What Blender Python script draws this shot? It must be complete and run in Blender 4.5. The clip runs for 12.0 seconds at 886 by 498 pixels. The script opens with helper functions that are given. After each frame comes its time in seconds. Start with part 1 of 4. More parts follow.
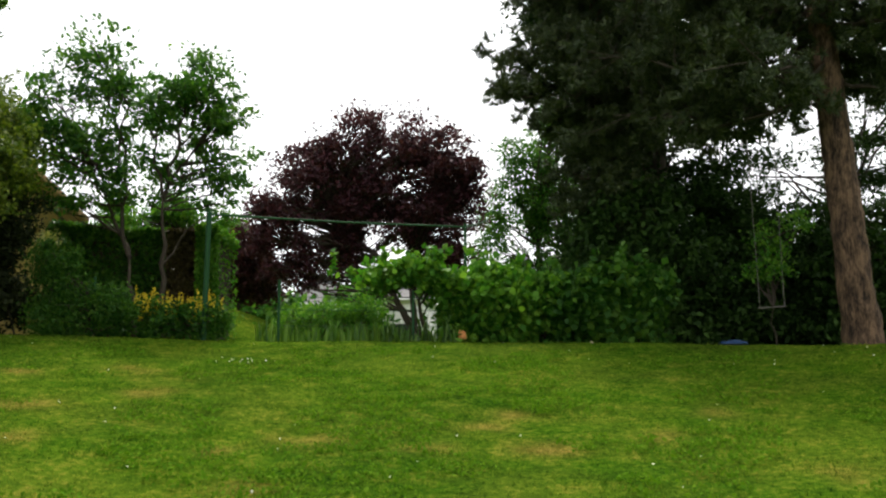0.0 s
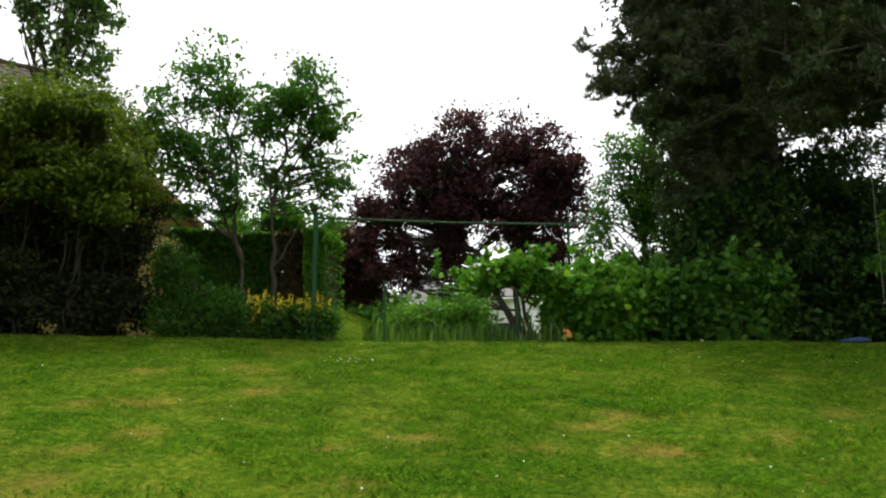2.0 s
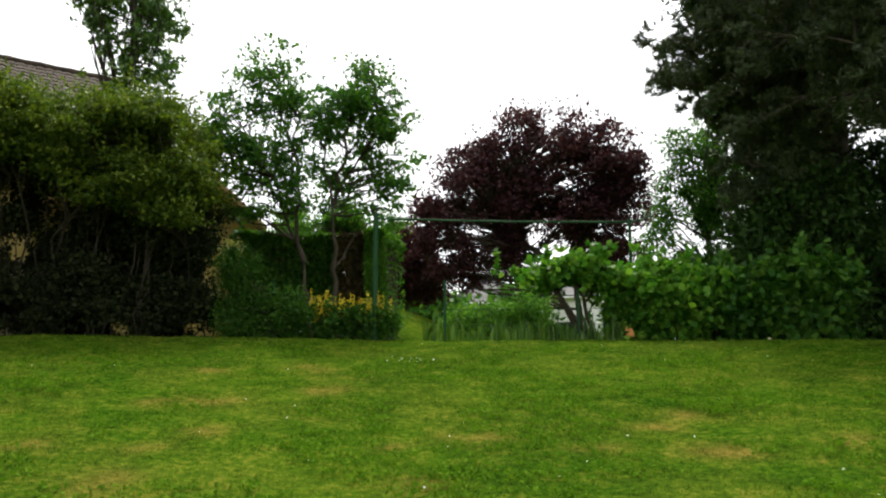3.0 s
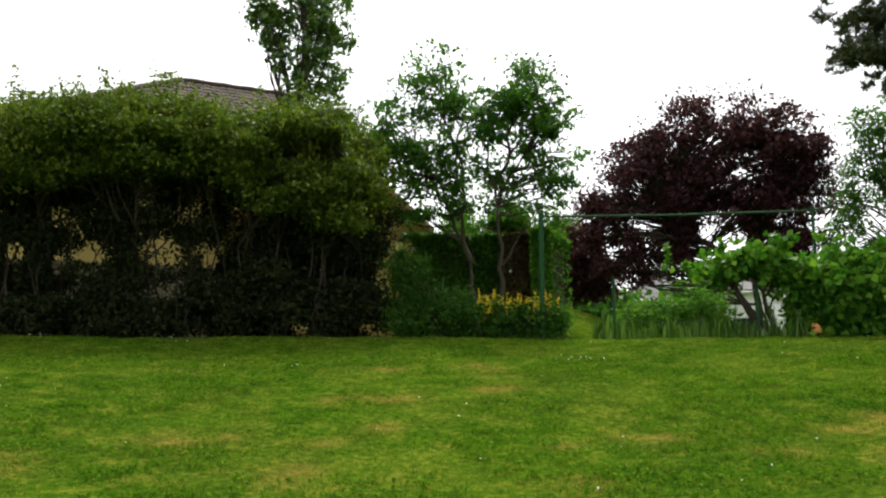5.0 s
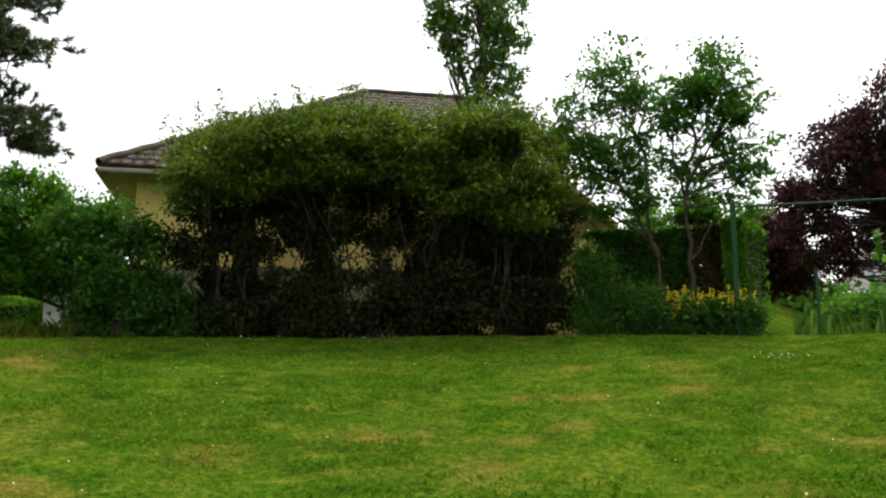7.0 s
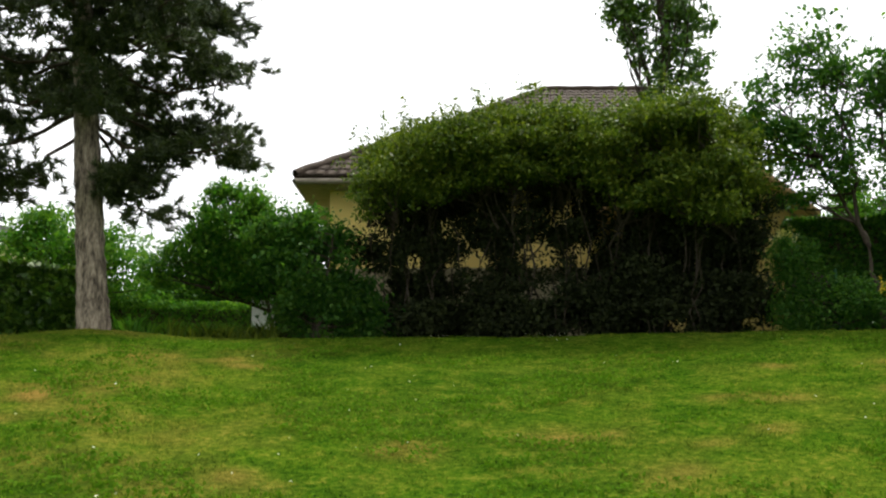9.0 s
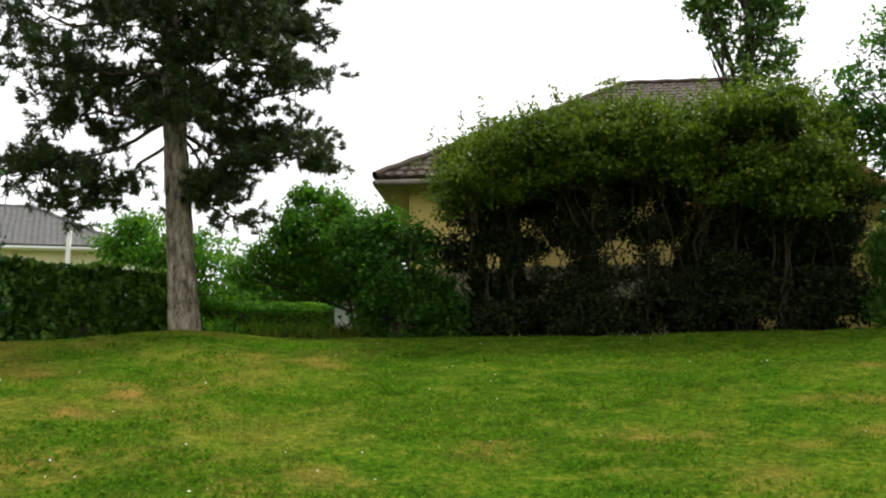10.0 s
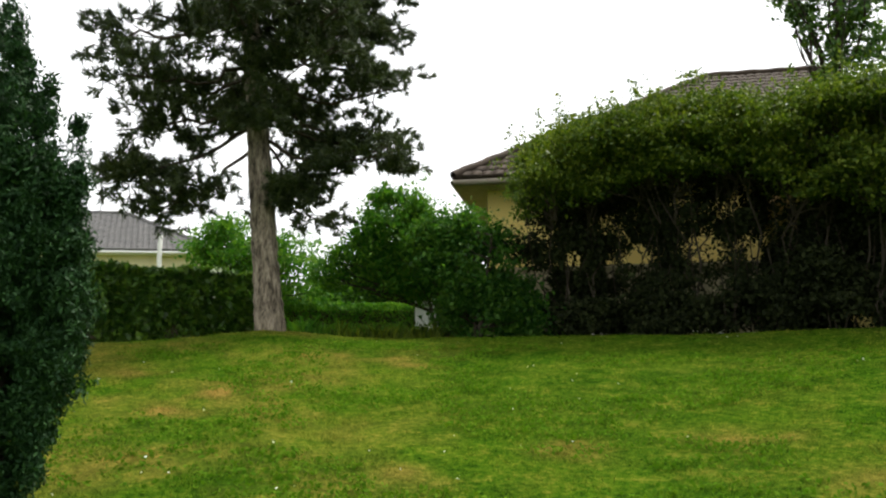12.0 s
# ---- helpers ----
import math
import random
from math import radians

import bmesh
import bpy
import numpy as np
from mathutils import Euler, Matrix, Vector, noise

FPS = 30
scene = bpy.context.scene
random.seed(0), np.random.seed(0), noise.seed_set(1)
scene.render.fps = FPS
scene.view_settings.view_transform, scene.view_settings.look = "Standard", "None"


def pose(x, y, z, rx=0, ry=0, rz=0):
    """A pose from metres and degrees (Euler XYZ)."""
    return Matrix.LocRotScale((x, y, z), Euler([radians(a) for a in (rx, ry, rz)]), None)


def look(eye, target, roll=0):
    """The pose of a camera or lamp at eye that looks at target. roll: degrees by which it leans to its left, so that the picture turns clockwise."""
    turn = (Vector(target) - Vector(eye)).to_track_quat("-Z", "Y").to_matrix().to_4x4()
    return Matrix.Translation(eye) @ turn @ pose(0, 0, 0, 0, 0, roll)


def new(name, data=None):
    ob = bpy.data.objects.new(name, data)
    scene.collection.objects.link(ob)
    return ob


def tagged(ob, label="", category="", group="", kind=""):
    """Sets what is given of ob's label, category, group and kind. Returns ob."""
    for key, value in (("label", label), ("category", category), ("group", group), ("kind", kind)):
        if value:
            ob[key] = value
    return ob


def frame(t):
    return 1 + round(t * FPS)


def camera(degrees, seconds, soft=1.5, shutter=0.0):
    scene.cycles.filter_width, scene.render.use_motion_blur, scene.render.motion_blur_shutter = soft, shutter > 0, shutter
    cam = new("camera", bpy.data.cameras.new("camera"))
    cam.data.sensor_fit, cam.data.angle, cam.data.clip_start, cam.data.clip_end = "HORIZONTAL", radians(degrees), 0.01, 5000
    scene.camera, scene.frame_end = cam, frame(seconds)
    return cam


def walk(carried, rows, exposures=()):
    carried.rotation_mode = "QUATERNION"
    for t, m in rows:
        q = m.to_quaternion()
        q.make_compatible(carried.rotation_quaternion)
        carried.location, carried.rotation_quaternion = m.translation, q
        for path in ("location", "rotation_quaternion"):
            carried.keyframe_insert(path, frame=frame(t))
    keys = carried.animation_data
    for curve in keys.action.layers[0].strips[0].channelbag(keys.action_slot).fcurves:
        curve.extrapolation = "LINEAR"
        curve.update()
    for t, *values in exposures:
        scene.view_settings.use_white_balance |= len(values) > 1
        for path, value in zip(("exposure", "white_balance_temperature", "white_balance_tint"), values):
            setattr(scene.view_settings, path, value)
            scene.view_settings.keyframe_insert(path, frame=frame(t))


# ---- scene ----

EYE, TILT, LEAN = 1.4, 8.63, 0.43
cam = camera(55.67, 12.0, soft=2.2)
# seconds, degrees turned to the left: the camera stands still and pans
YAWS = [(0.0, 0.0), (0.5, 0.89), (1.0, 2.46), (1.5, 4.39), (2.0, 7.08), (2.5, 9.17), (4.5, 19.2), (5.0, 22.61), (5.5, 25.75), (6.0, 28.78),
        (6.5, 31.84), (7.0, 35.21), (9.0, 47.87), (9.5, 50.55), (10.0, 53.35), (10.5, 55.71), (11.0, 57.32), (11.5, 58.15), (12.0, 58.81)]
walk(cam, [(t, pose(0, 0, EYE, 90 + TILT, LEAN, yaw)) for t, yaw in YAWS])

# ---- sky and sun ----
SUN_AZ, SUN_EL = -6.0, 60.0
world = bpy.data.worlds.new("world")
scene.world = world
world.use_nodes = True
wn, wl = world.node_tree.nodes, world.node_tree.links
sky = wn.new("ShaderNodeTexSky")
sky.sky_type, sky.sun_disc = "NISHITA", False
sky.sun_elevation, sky.sun_rotation = radians(SUN_EL), radians(SUN_AZ)
sky.air_density, sky.dust_density, sky.ozone_density = 1.0, 4.0, 1.0
veil = wn.new("ShaderNodeHueSaturation")
veil.inputs["Saturation"].default_value = 0.12
wl.new(sky.outputs[0], veil.inputs["Color"])
cloud = wn.new("ShaderNodeMixRGB")      # a bright, even cloud cover over the sky
cloud.inputs[0].default_value, cloud.inputs[2].default_value = 0.75, (8.8, 8.9, 9.0, 1)
wl.new(veil.outputs[0], cloud.inputs[1])
wl.new(cloud.outputs[0], wn["Background"].inputs["Color"])
wn["Background"].inputs["Strength"].default_value = 0.15
sun_data = bpy.data.lights.new("sun", "SUN")
sun_data.energy, sun_data.angle, sun_data.color = 3.4, radians(9), (1.0, 0.95, 0.86)
sun = new("sun", sun_data)
_a, _e = radians(SUN_AZ), radians(SUN_EL)
sun.matrix_world = look((60 * math.sin(_a) * math.cos(_e), 60 * math.cos(_a) * math.cos(_e), 60 * math.sin(_e)), (0, 0, 0))
scene.view_settings.exposure = 0.40


# ---- materials ----
def mat(name):
    m = bpy.data.materials.new(name)
    m.use_nodes = True
    return m, m.node_tree.nodes, m.node_tree.links, m.node_tree.nodes["Principled BSDF"]


def ramp(nodes, stops):
    node = nodes.new("ShaderNodeValToRGB")
    r = node.color_ramp
    while len(r.elements) < len(stops):
        r.elements.new(0.5)
    for e, (p, c) in zip(r.elements, stops):
        e.position, e.color = p, (*c, 1)
    return node


def leaf_mat(name, dark, mid, light, rough=0.5, through_light=0.3, patch=1.2, gloss=0.15):
    """Leaves: a colour for each leaf, drifting over the crown, and light that comes through."""
    m, n, l, b = mat(name)
    geo = n.new("ShaderNodeNewGeometry")
    noise_tex = n.new("ShaderNodeTexNoise")
    noise_tex.inputs["Scale"].default_value, noise_tex.inputs["Detail"].default_value = patch, 3
    l.new(geo.outputs["Position"], noise_tex.inputs["Vector"])
    add = n.new("ShaderNodeMath")
    add.operation = "MULTIPLY_ADD"
    add.inputs[1].default_value = 0.55
    l.new(geo.outputs["Random Per Island"], add.inputs[0])
    mul = n.new("ShaderNodeMath")
    mul.operation = "MULTIPLY"
    mul.inputs[1].default_value = 0.5
    l.new(noise_tex.outputs["Fac"], mul.inputs[0])
    l.new(mul.outputs[0], add.inputs[2])
    r = ramp(n, [(0.15, dark), (0.5, mid), (0.9, light)])
    l.new(add.outputs[0], r.inputs["Fac"])
    l.new(r.outputs[0], b.inputs["Base Color"])
    b.inputs["Roughness"].default_value = rough
    b.inputs["Specular IOR Level"].default_value = gloss
    tr = n.new("ShaderNodeBsdfTranslucent")
    warm = n.new("ShaderNodeMixRGB")
    warm.blend_type = "MULTIPLY"
    warm.inputs[0].default_value, warm.inputs[2].default_value = 1.0, (1.25, 1.35, 0.6, 1)
    l.new(r.outputs[0], warm.inputs[1])
    l.new(warm.outputs[0], tr.inputs["Color"])
    mix = n.new("ShaderNodeMixShader")
    mix.inputs[0].default_value = through_light
    l.new(b.outputs[0], mix.inputs[1])
    l.new(tr.outputs[0], mix.inputs[2])
    l.new(mix.outputs[0], n["Material Output"].inputs["Surface"])
    return m


def rough_mat(name, stops, scale=6.0, stretch=(1, 1, 1), rough=0.85, bump=0.4, fine=40.0, metal=0.0):
    """Bark, plaster, stone, boards: two scales of colour and a relief."""
    m, n, l, b = mat(name)
    tc = n.new("ShaderNodeTexCoord")
    mp = n.new("ShaderNodeMapping")
    mp.inputs["Scale"].default_value = stretch
    l.new(tc.outputs["Object"], mp.inputs["Vector"])
    big, small = n.new("ShaderNodeTexNoise"), n.new("ShaderNodeTexNoise")
    for t, s in ((big, scale), (small, fine)):
        t.inputs["Scale"].default_value, t.inputs["Detail"].default_value = s, 5
        l.new(mp.outputs[0], t.inputs["Vector"])
    mixf = n.new("ShaderNodeMath")
    mixf.operation = "MULTIPLY_ADD"
    mixf.inputs[1].default_value = 0.4
    l.new(small.outputs["Fac"], mixf.inputs[0])
    half = n.new("ShaderNodeMath")
    half.operation = "MULTIPLY"
    half.inputs[1].default_value = 0.6
    l.new(big.outputs["Fac"], half.inputs[0])
    l.new(half.outputs[0], mixf.inputs[2])
    r = ramp(n, stops)
    l.new(mixf.outputs[0], r.inputs["Fac"])
    l.new(r.outputs[0], b.inputs["Base Color"])
    bp = n.new("ShaderNodeBump")
    bp.inputs["Strength"].default_value, bp.inputs["Distance"].default_value = bump, 0.03
    l.new(mixf.outputs[0], bp.inputs["Height"])
    l.new(bp.outputs[0], b.inputs["Normal"])
    b.inputs["Roughness"].default_value, b.inputs["Metallic"].default_value = rough, metal
    b.inputs["Specular IOR Level"].default_value = 0.2
    return m


def turf_mat(name, blades):
    """Lawn: greens at several scales, thatch showing between the tufts, straw where the grass has dried (attribute 'dry')."""
    m, n, l, b = mat(name)
    geo = n.new("ShaderNodeNewGeometry")

    def noise_at(scale, detail, rough=0.6):
        t = n.new("ShaderNodeTexNoise")
        t.inputs["Scale"].default_value, t.inputs["Detail"].default_value, t.inputs["Roughness"].default_value = scale, detail, rough
        l.new(geo.outputs["Position"], t.inputs["Vector"])
        return t.outputs["Fac"]

    def madd(src_, w, plus):
        k = n.new("ShaderNodeMath")
        k.operation = "MULTIPLY_ADD"
        l.new(src_, k.inputs[0])
        k.inputs[1].default_value = w
        if isinstance(plus, float):
            k.inputs[2].default_value = plus
        else:
            l.new(plus, k.inputs[2])
        return k.outputs[0]

    big, mid, fine = noise_at(0.5, 3), noise_at(3.2, 4, 0.65), noise_at(17.0, 5, 0.7)
    grain = geo.outputs["Random Per Island"] if blades else fine
    total = madd(grain, 0.45, madd(fine, 0.55, madd(mid, 0.55, madd(big, 0.35, -0.45))))
    green = ramp(n, [(0.26, (0.010, 0.036, 0.003)), (0.45, (0.034, 0.084, 0.005)), (0.60, (0.066, 0.126, 0.007)), (0.80, (0.130, 0.175, 0.013))])
    l.new(total, green.inputs["Fac"])
    straw = ramp(n, [(0.25, (0.075, 0.082, 0.009)), (0.75, (0.31, 0.195, 0.050))])
    l.new(grain, straw.inputs["Fac"])
    dry = n.new("ShaderNodeAttribute")
    dry.attribute_name = "dry"
    bare = ramp(n, [(0.52, (0, 0, 0)), (0.70, (0.45, 0.45, 0.45))])      # thatch between the tufts
    l.new(madd(mid, 0.5, madd(fine, 0.5, 0.0)), bare.inputs["Fac"])
    both = n.new("ShaderNodeMath")
    both.operation, both.use_clamp = "ADD", True
    l.new(dry.outputs["Fac"], both.inputs[0])
    l.new(bare.outputs[0], both.inputs[1])
    mix = n.new("ShaderNodeMixRGB")
    l.new(both.outputs[0], mix.inputs[0])
    l.new(green.outputs[0], mix.inputs[1])
    l.new(straw.outputs[0], mix.inputs[2])
    l.new(mix.outputs[0], b.inputs["Base Color"])
    b.inputs["Roughness"].default_value = 0.9
    b.inputs["Specular IOR Level"].default_value = 0.0
    if blades:
        lighter = n.new("ShaderNodeMixRGB")
        lighter.blend_type = "MULTIPLY"
        lighter.inputs[0].default_value, lighter.inputs[2].default_value = 1.0, (1.4, 1.4, 1.5, 1)
        l.new(mix.outputs[0], lighter.inputs[1])
        l.new(lighter.outputs[0], b.inputs["Base Color"])
        tr = n.new("ShaderNodeBsdfTranslucent")
        l.new(lighter.outputs[0], tr.inputs["Color"])
        half = n.new("ShaderNodeMixShader")
        half.inputs[0].default_value = 0.5
        l.new(b.outputs[0], half.inputs[1])
        l.new(tr.outputs[0], half.inputs[2])
        l.new(half.outputs[0], n["Material Output"].inputs["Surface"])
    else:
        bp = n.new("ShaderNodeBump")
        bp.inputs["Strength"].default_value, bp.inputs["Distance"].default_value = 1.0, 0.05
        l.new(fine, bp.inputs["Height"])
        l.new(bp.outputs[0], b.inputs["Normal"])
    return m


TURF, BLADES = turf_mat("turf", False), turf_mat("grass_blades", True)
LEAF_SHRUB = leaf_mat("shrub_leaves", (0.026, 0.056, 0.007), (0.066, 0.110, 0.011), (0.19, 0.235, 0.024), 0.5, 0.35, gloss=0.14)
LEAF_PALE = leaf_mat("pale_leaves", (0.14, 0.17, 0.04), (0.26, 0.28, 0.08), (0.42, 0.42, 0.16), 0.5, 0.35, gloss=0.3)
LEAF_GREEN = leaf_mat("green_leaves", (0.016, 0.060, 0.010), (0.036, 0.112, 0.015), (0.105, 0.21, 0.026), 0.5, 0.46, gloss=0.15)
LEAF_BRIGHT = leaf_mat("bright_leaves", (0.026, 0.105, 0.012), (0.062, 0.18, 0.018), (0.17, 0.31, 0.036), 0.5, 0.4, gloss=0.1)
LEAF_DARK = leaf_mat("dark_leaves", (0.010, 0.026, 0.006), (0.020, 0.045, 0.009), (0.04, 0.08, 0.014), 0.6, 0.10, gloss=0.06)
# inner leaves of the thicket, with the shade under its crown put into the colour
LEAF_SHADED = leaf_mat("shade_dark_inner_leaves", (0.010, 0.013, 0.007), (0.020, 0.026, 0.011), (0.044, 0.056, 0.020), 0.8, 0.08, gloss=0.03)
LEAF_PLUM = leaf_mat("plum_leaves", (0.020, 0.008, 0.012), (0.048, 0.016, 0.024), (0.10, 0.032, 0.042), 0.5, 0.25)
LEAF_LAUREL = leaf_mat("laurel_leaves", (0.022, 0.060, 0.010), (0.048, 0.115, 0.015), (0.12, 0.21, 0.02), 0.4, 0.25, gloss=0.3)
NEEDLES = leaf_mat("pine_needles", (0.016, 0.027, 0.010), (0.032, 0.052, 0.016), (0.080, 0.100, 0.028), 0.55, 0.15, gloss=0.3)
CYPRESS = leaf_mat("cypress_sprays", (0.008, 0.030, 0.010), (0.014, 0.046, 0.013), (0.036, 0.095, 0.023), 0.6, 0.1)
LEAF_CLOVER = leaf_mat("clover_leaves", (0.045, 0.115, 0.008), (0.070, 0.155, 0.010), (0.12, 0.20, 0.016), 0.9, 0.3, gloss=0.0)
YELLOW_FLOWER = leaf_mat("yellow_petals", (0.45, 0.34, 0.02), (0.60, 0.46, 0.03), (0.70, 0.56, 0.06), 0.6, 0.3)
WHITE_FLOWER = leaf_mat("white_petals", (0.6, 0.6, 0.55), (0.75, 0.75, 0.7), (0.8, 0.8, 0.78), 0.6, 0.2)
BARK_PINE = rough_mat("pine_bark", [(0.38, (0.012, 0.008, 0.005)), (0.47, (0.056, 0.035, 0.020)), (0.62, (0.150, 0.095, 0.055))], 13, (1, 1, 0.28), bump=1.0, fine=45)
BARK_GREY = rough_mat("grey_pine_bark", [(0.36, (0.030, 0.025, 0.018)), (0.47, (0.14, 0.115, 0.085)), (0.62, (0.33, 0.28, 0.21))], 13, (1, 1, 0.28), bump=1.0, fine=45)
LEAF_BROWN = leaf_mat("brown_hedge_sprays", (0.030, 0.022, 0.010), (0.055, 0.042, 0.016), (0.10, 0.08, 0.025), 0.7, 0.1)
BARK = rough_mat("bark", [(0.3, (0.020, 0.016, 0.011)), (0.55, (0.050, 0.040, 0.028)), (0.75, (0.10, 0.085, 0.06))], 12, (1, 1, 0.3), bump=0.7)
PLASTER = rough_mat("yellow_plaster", [(0.3, (0.76, 0.58, 0.18)), (0.7, (0.84, 0.66, 0.24))], 1.5, rough=0.9, bump=0.12, fine=60)
PALE_PLASTER = rough_mat("pale_plaster", [(0.3, (0.58, 0.52, 0.32)), (0.7, (0.70, 0.64, 0.42))], 1.5, rough=0.9, bump=0.1)
PLINTH = rough_mat("plinth_render", [(0.3, (0.26, 0.22, 0.14)), (0.7, (0.38, 0.33, 0.21))], 3, rough=0.95, bump=0.3)
TILE = rough_mat("roof_tile", [(0.3, (0.030, 0.022, 0.016)), (0.55, (0.064, 0.047, 0.034)), (0.75, (0.11, 0.082, 0.060))], 3, rough=0.85, bump=0.3)
SLATE = rough_mat("grey_tile", [(0.3, (0.10, 0.10, 0.10)), (0.7, (0.17, 0.165, 0.16))], 3, rough=0.8, bump=0.3)
WHITE_PAINT = rough_mat("white_paint", [(0.3, (0.66, 0.66, 0.63)), (0.7, (0.78, 0.78, 0.75))], 3, rough=0.6, bump=0.05)
EAVES = rough_mat("stained_eaves", [(0.3, (0.20, 0.17, 0.13)), (0.7, (0.34, 0.30, 0.24))], 5, rough=0.7, bump=0.1)
GREEN_PAINT = rough_mat("green_coated_steel", [(0.3, (0.012, 0.048, 0.016)), (0.7, (0.020, 0.072, 0.025))], 6, rough=0.8, bump=0.05)
ROPE = rough_mat("rope", [(0.3, (0.10, 0.095, 0.08)), (0.7, (0.17, 0.16, 0.14))], 20, rough=0.9, bump=0.3)
SOFFIT = rough_mat("oiled_soffit_boards", [(0.3, (0.55, 0.34, 0.15)), (0.7, (0.66, 0.43, 0.21))], 5, (1, 0.2, 1), bump=0.2)
BLUE = rough_mat("blue_plastic", [(0.3, (0.012, 0.035, 0.09)), (0.7, (0.022, 0.055, 0.13))], 5, rough=0.45, bump=0.05)
ORANGE = rough_mat("orange_clay", [(0.3, (0.42, 0.17, 0.05)), (0.7, (0.58, 0.26, 0.09))], 8, rough=0.8, bump=0.2)
HEDGE_CORE = rough_mat("hedge_core", [(0.3, (0.030, 0.024, 0.016)), (0.7, (0.07, 0.055, 0.035))], 5, rough=1.0, bump=0.8)
GLASS_DARK, _n, _l, _b = mat("window_glass")
_b.inputs["Base Color"].default_value, _b.inputs["Roughness"].default_value = (0.03, 0.035, 0.04, 1), 0.06


# ---- the lie of the land: a lawn that climbs from the camera to a crest all round the front ----
CREST_R = 12.5
CREST_AZ = [-180, -110, -90, -82, -76, -70.5, -65, -50, -25, -10, 5, 18, 30, 60, 100, 180]
CREST_EL = [-3.0, 0.5, 2.1, 2.2, 2.6, 3.15, 2.75, 2.65, 2.80, 2.5, 2.4, 1.85, 1.9, 0.5, -3.0, -3.0]


def ground(x, y):
    """Height of the ground; x and y may be arrays."""
    x, y = np.asarray(x, float), np.asarray(y, float)
    r, az = np.hypot(x, y), np.degrees(np.arctan2(x, y))
    top = EYE + CREST_R * np.tan(np.radians(np.interp(az, CREST_AZ, CREST_EL)))
    s = r / CREST_R
    rise = (np.sqrt(s * s + 0.02) - 0.1414) / (math.sqrt(1.02) - 0.1414)
    flat = 1.0 - 0.05 * np.minimum(np.maximum(s - 1, 0), 1)
    k = 0.05
    soft = np.minimum(rise, flat) - 0.25 * np.maximum(k - np.abs(rise - flat), 0) ** 2 / k
    return top * soft


def spot(az, d):
    """The place on the plan at az degrees to the right of ahead, d metres off."""
    return d * math.sin(radians(az)), d * math.cos(radians(az))


def at(az, d, up=0.0):
    x, y = spot(az, d)
    return Vector((x, y, float(ground(x, y)) + up))


def at_el(az, d, el):
    """A place by its bearing, its distance and the angle at which it stands over the eye's level."""
    x, y = spot(az, d)
    return Vector((x, y, EYE + d * math.tan(radians(el))))


# ---- mesh helpers ----
def link(name, me, material, parent=None, label="", smooth=False):
    me.materials.append(material)
    if smooth:
        me.shade_smooth()
    ob = new(name, me)
    if parent is not None:
        ob.parent = parent
    if label:
        ob["label"] = label
    return ob


def part(name, bm, material, parent=None, label="", smooth=False):
    me = bpy.data.meshes.new(name)
    bm.to_mesh(me)
    bm.free()
    return link(name, me, material, parent, label, smooth)


def raw(name, verts, faces, material, parent=None, label="", smooth=False):
    """A mesh from arrays of vertices and of faces with the same number of corners."""
    me = bpy.data.meshes.new(name)
    verts, faces = np.asarray(verts, np.float32), np.asarray(faces, np.int32)
    c = faces.shape[1]
    me.vertices.add(len(verts))
    me.vertices.foreach_set("co", verts.ravel())
    me.loops.add(faces.size)
    me.loops.foreach_set("vertex_index", faces.ravel())
    me.polygons.add(len(faces))
    me.polygons.foreach_set("loop_start", np.arange(0, faces.size, c, dtype=np.int32))
    me.update(calc_edges=True)
    return link(name, me, material, parent, label, smooth)


def thing(name, place, label, category, group="", kind=""):
    ob = new(name)
    ob.location = place
    ob.empty_display_size = 0.1
    return tagged(ob, label, category, group, kind)


def box(bm, lo, hi, m=None):
    made = bmesh.ops.create_cube(bm, size=1.0)["verts"]
    lo, hi = Vector(lo), Vector(hi)
    t = Matrix.Translation((lo + hi) / 2) @ Matrix.Diagonal((*(hi - lo), 1))
    bmesh.ops.transform(bm, matrix=(m @ t if m else t), verts=made)
    return made


def tube_arrays(path, radii, sides=8, rng=None, rough=0.0):
    path = np.asarray(path, float)
    tan = np.gradient(path, axis=0)
    tan /= np.linalg.norm(tan, axis=1)[:, None] + 1e-9
    ref = np.where(np.abs(tan[:, 2:3]) > 0.9, [[1.0, 0, 0]], [[0, 0, 1.0]])
    a = np.cross(tan, ref)
    a /= np.linalg.norm(a, axis=1)[:, None] + 1e-9
    b = np.cross(tan, a)
    th = np.linspace(0, 2 * np.pi, sides, endpoint=False)
    rad = np.asarray(radii, float)[:, None] * np.ones(sides)
    if rng is not None and rough:
        rad = rad * (1 + rough * rng.normal(size=rad.shape))
    v = path[:, None] + rad[..., None] * (np.cos(th)[None, :, None] * a[:, None] + np.sin(th)[None, :, None] * b[:, None])
    n = len(path)
    i, j = np.meshgrid(np.arange(n - 1), np.arange(sides), indexing="ij")
    j2 = (j + 1) % sides
    f = np.stack([i * sides + j, i * sides + j2, (i + 1) * sides + j2, (i + 1) * sides + j], -1).reshape(-1, 4)
    return v.reshape(-1, 3), f


def tubes(name, paths, material, parent, label="", sides=6, rng=None, rough=0.0):
    vs, fs, k = [], [], 0
    for path, radii in paths:
        v, f = tube_arrays(path, radii, sides, rng, rough)
        vs.append(v), fs.append(f + k)
        k += len(v)
    return raw(name, np.concatenate(vs), np.concatenate(fs), material, parent, label, True)


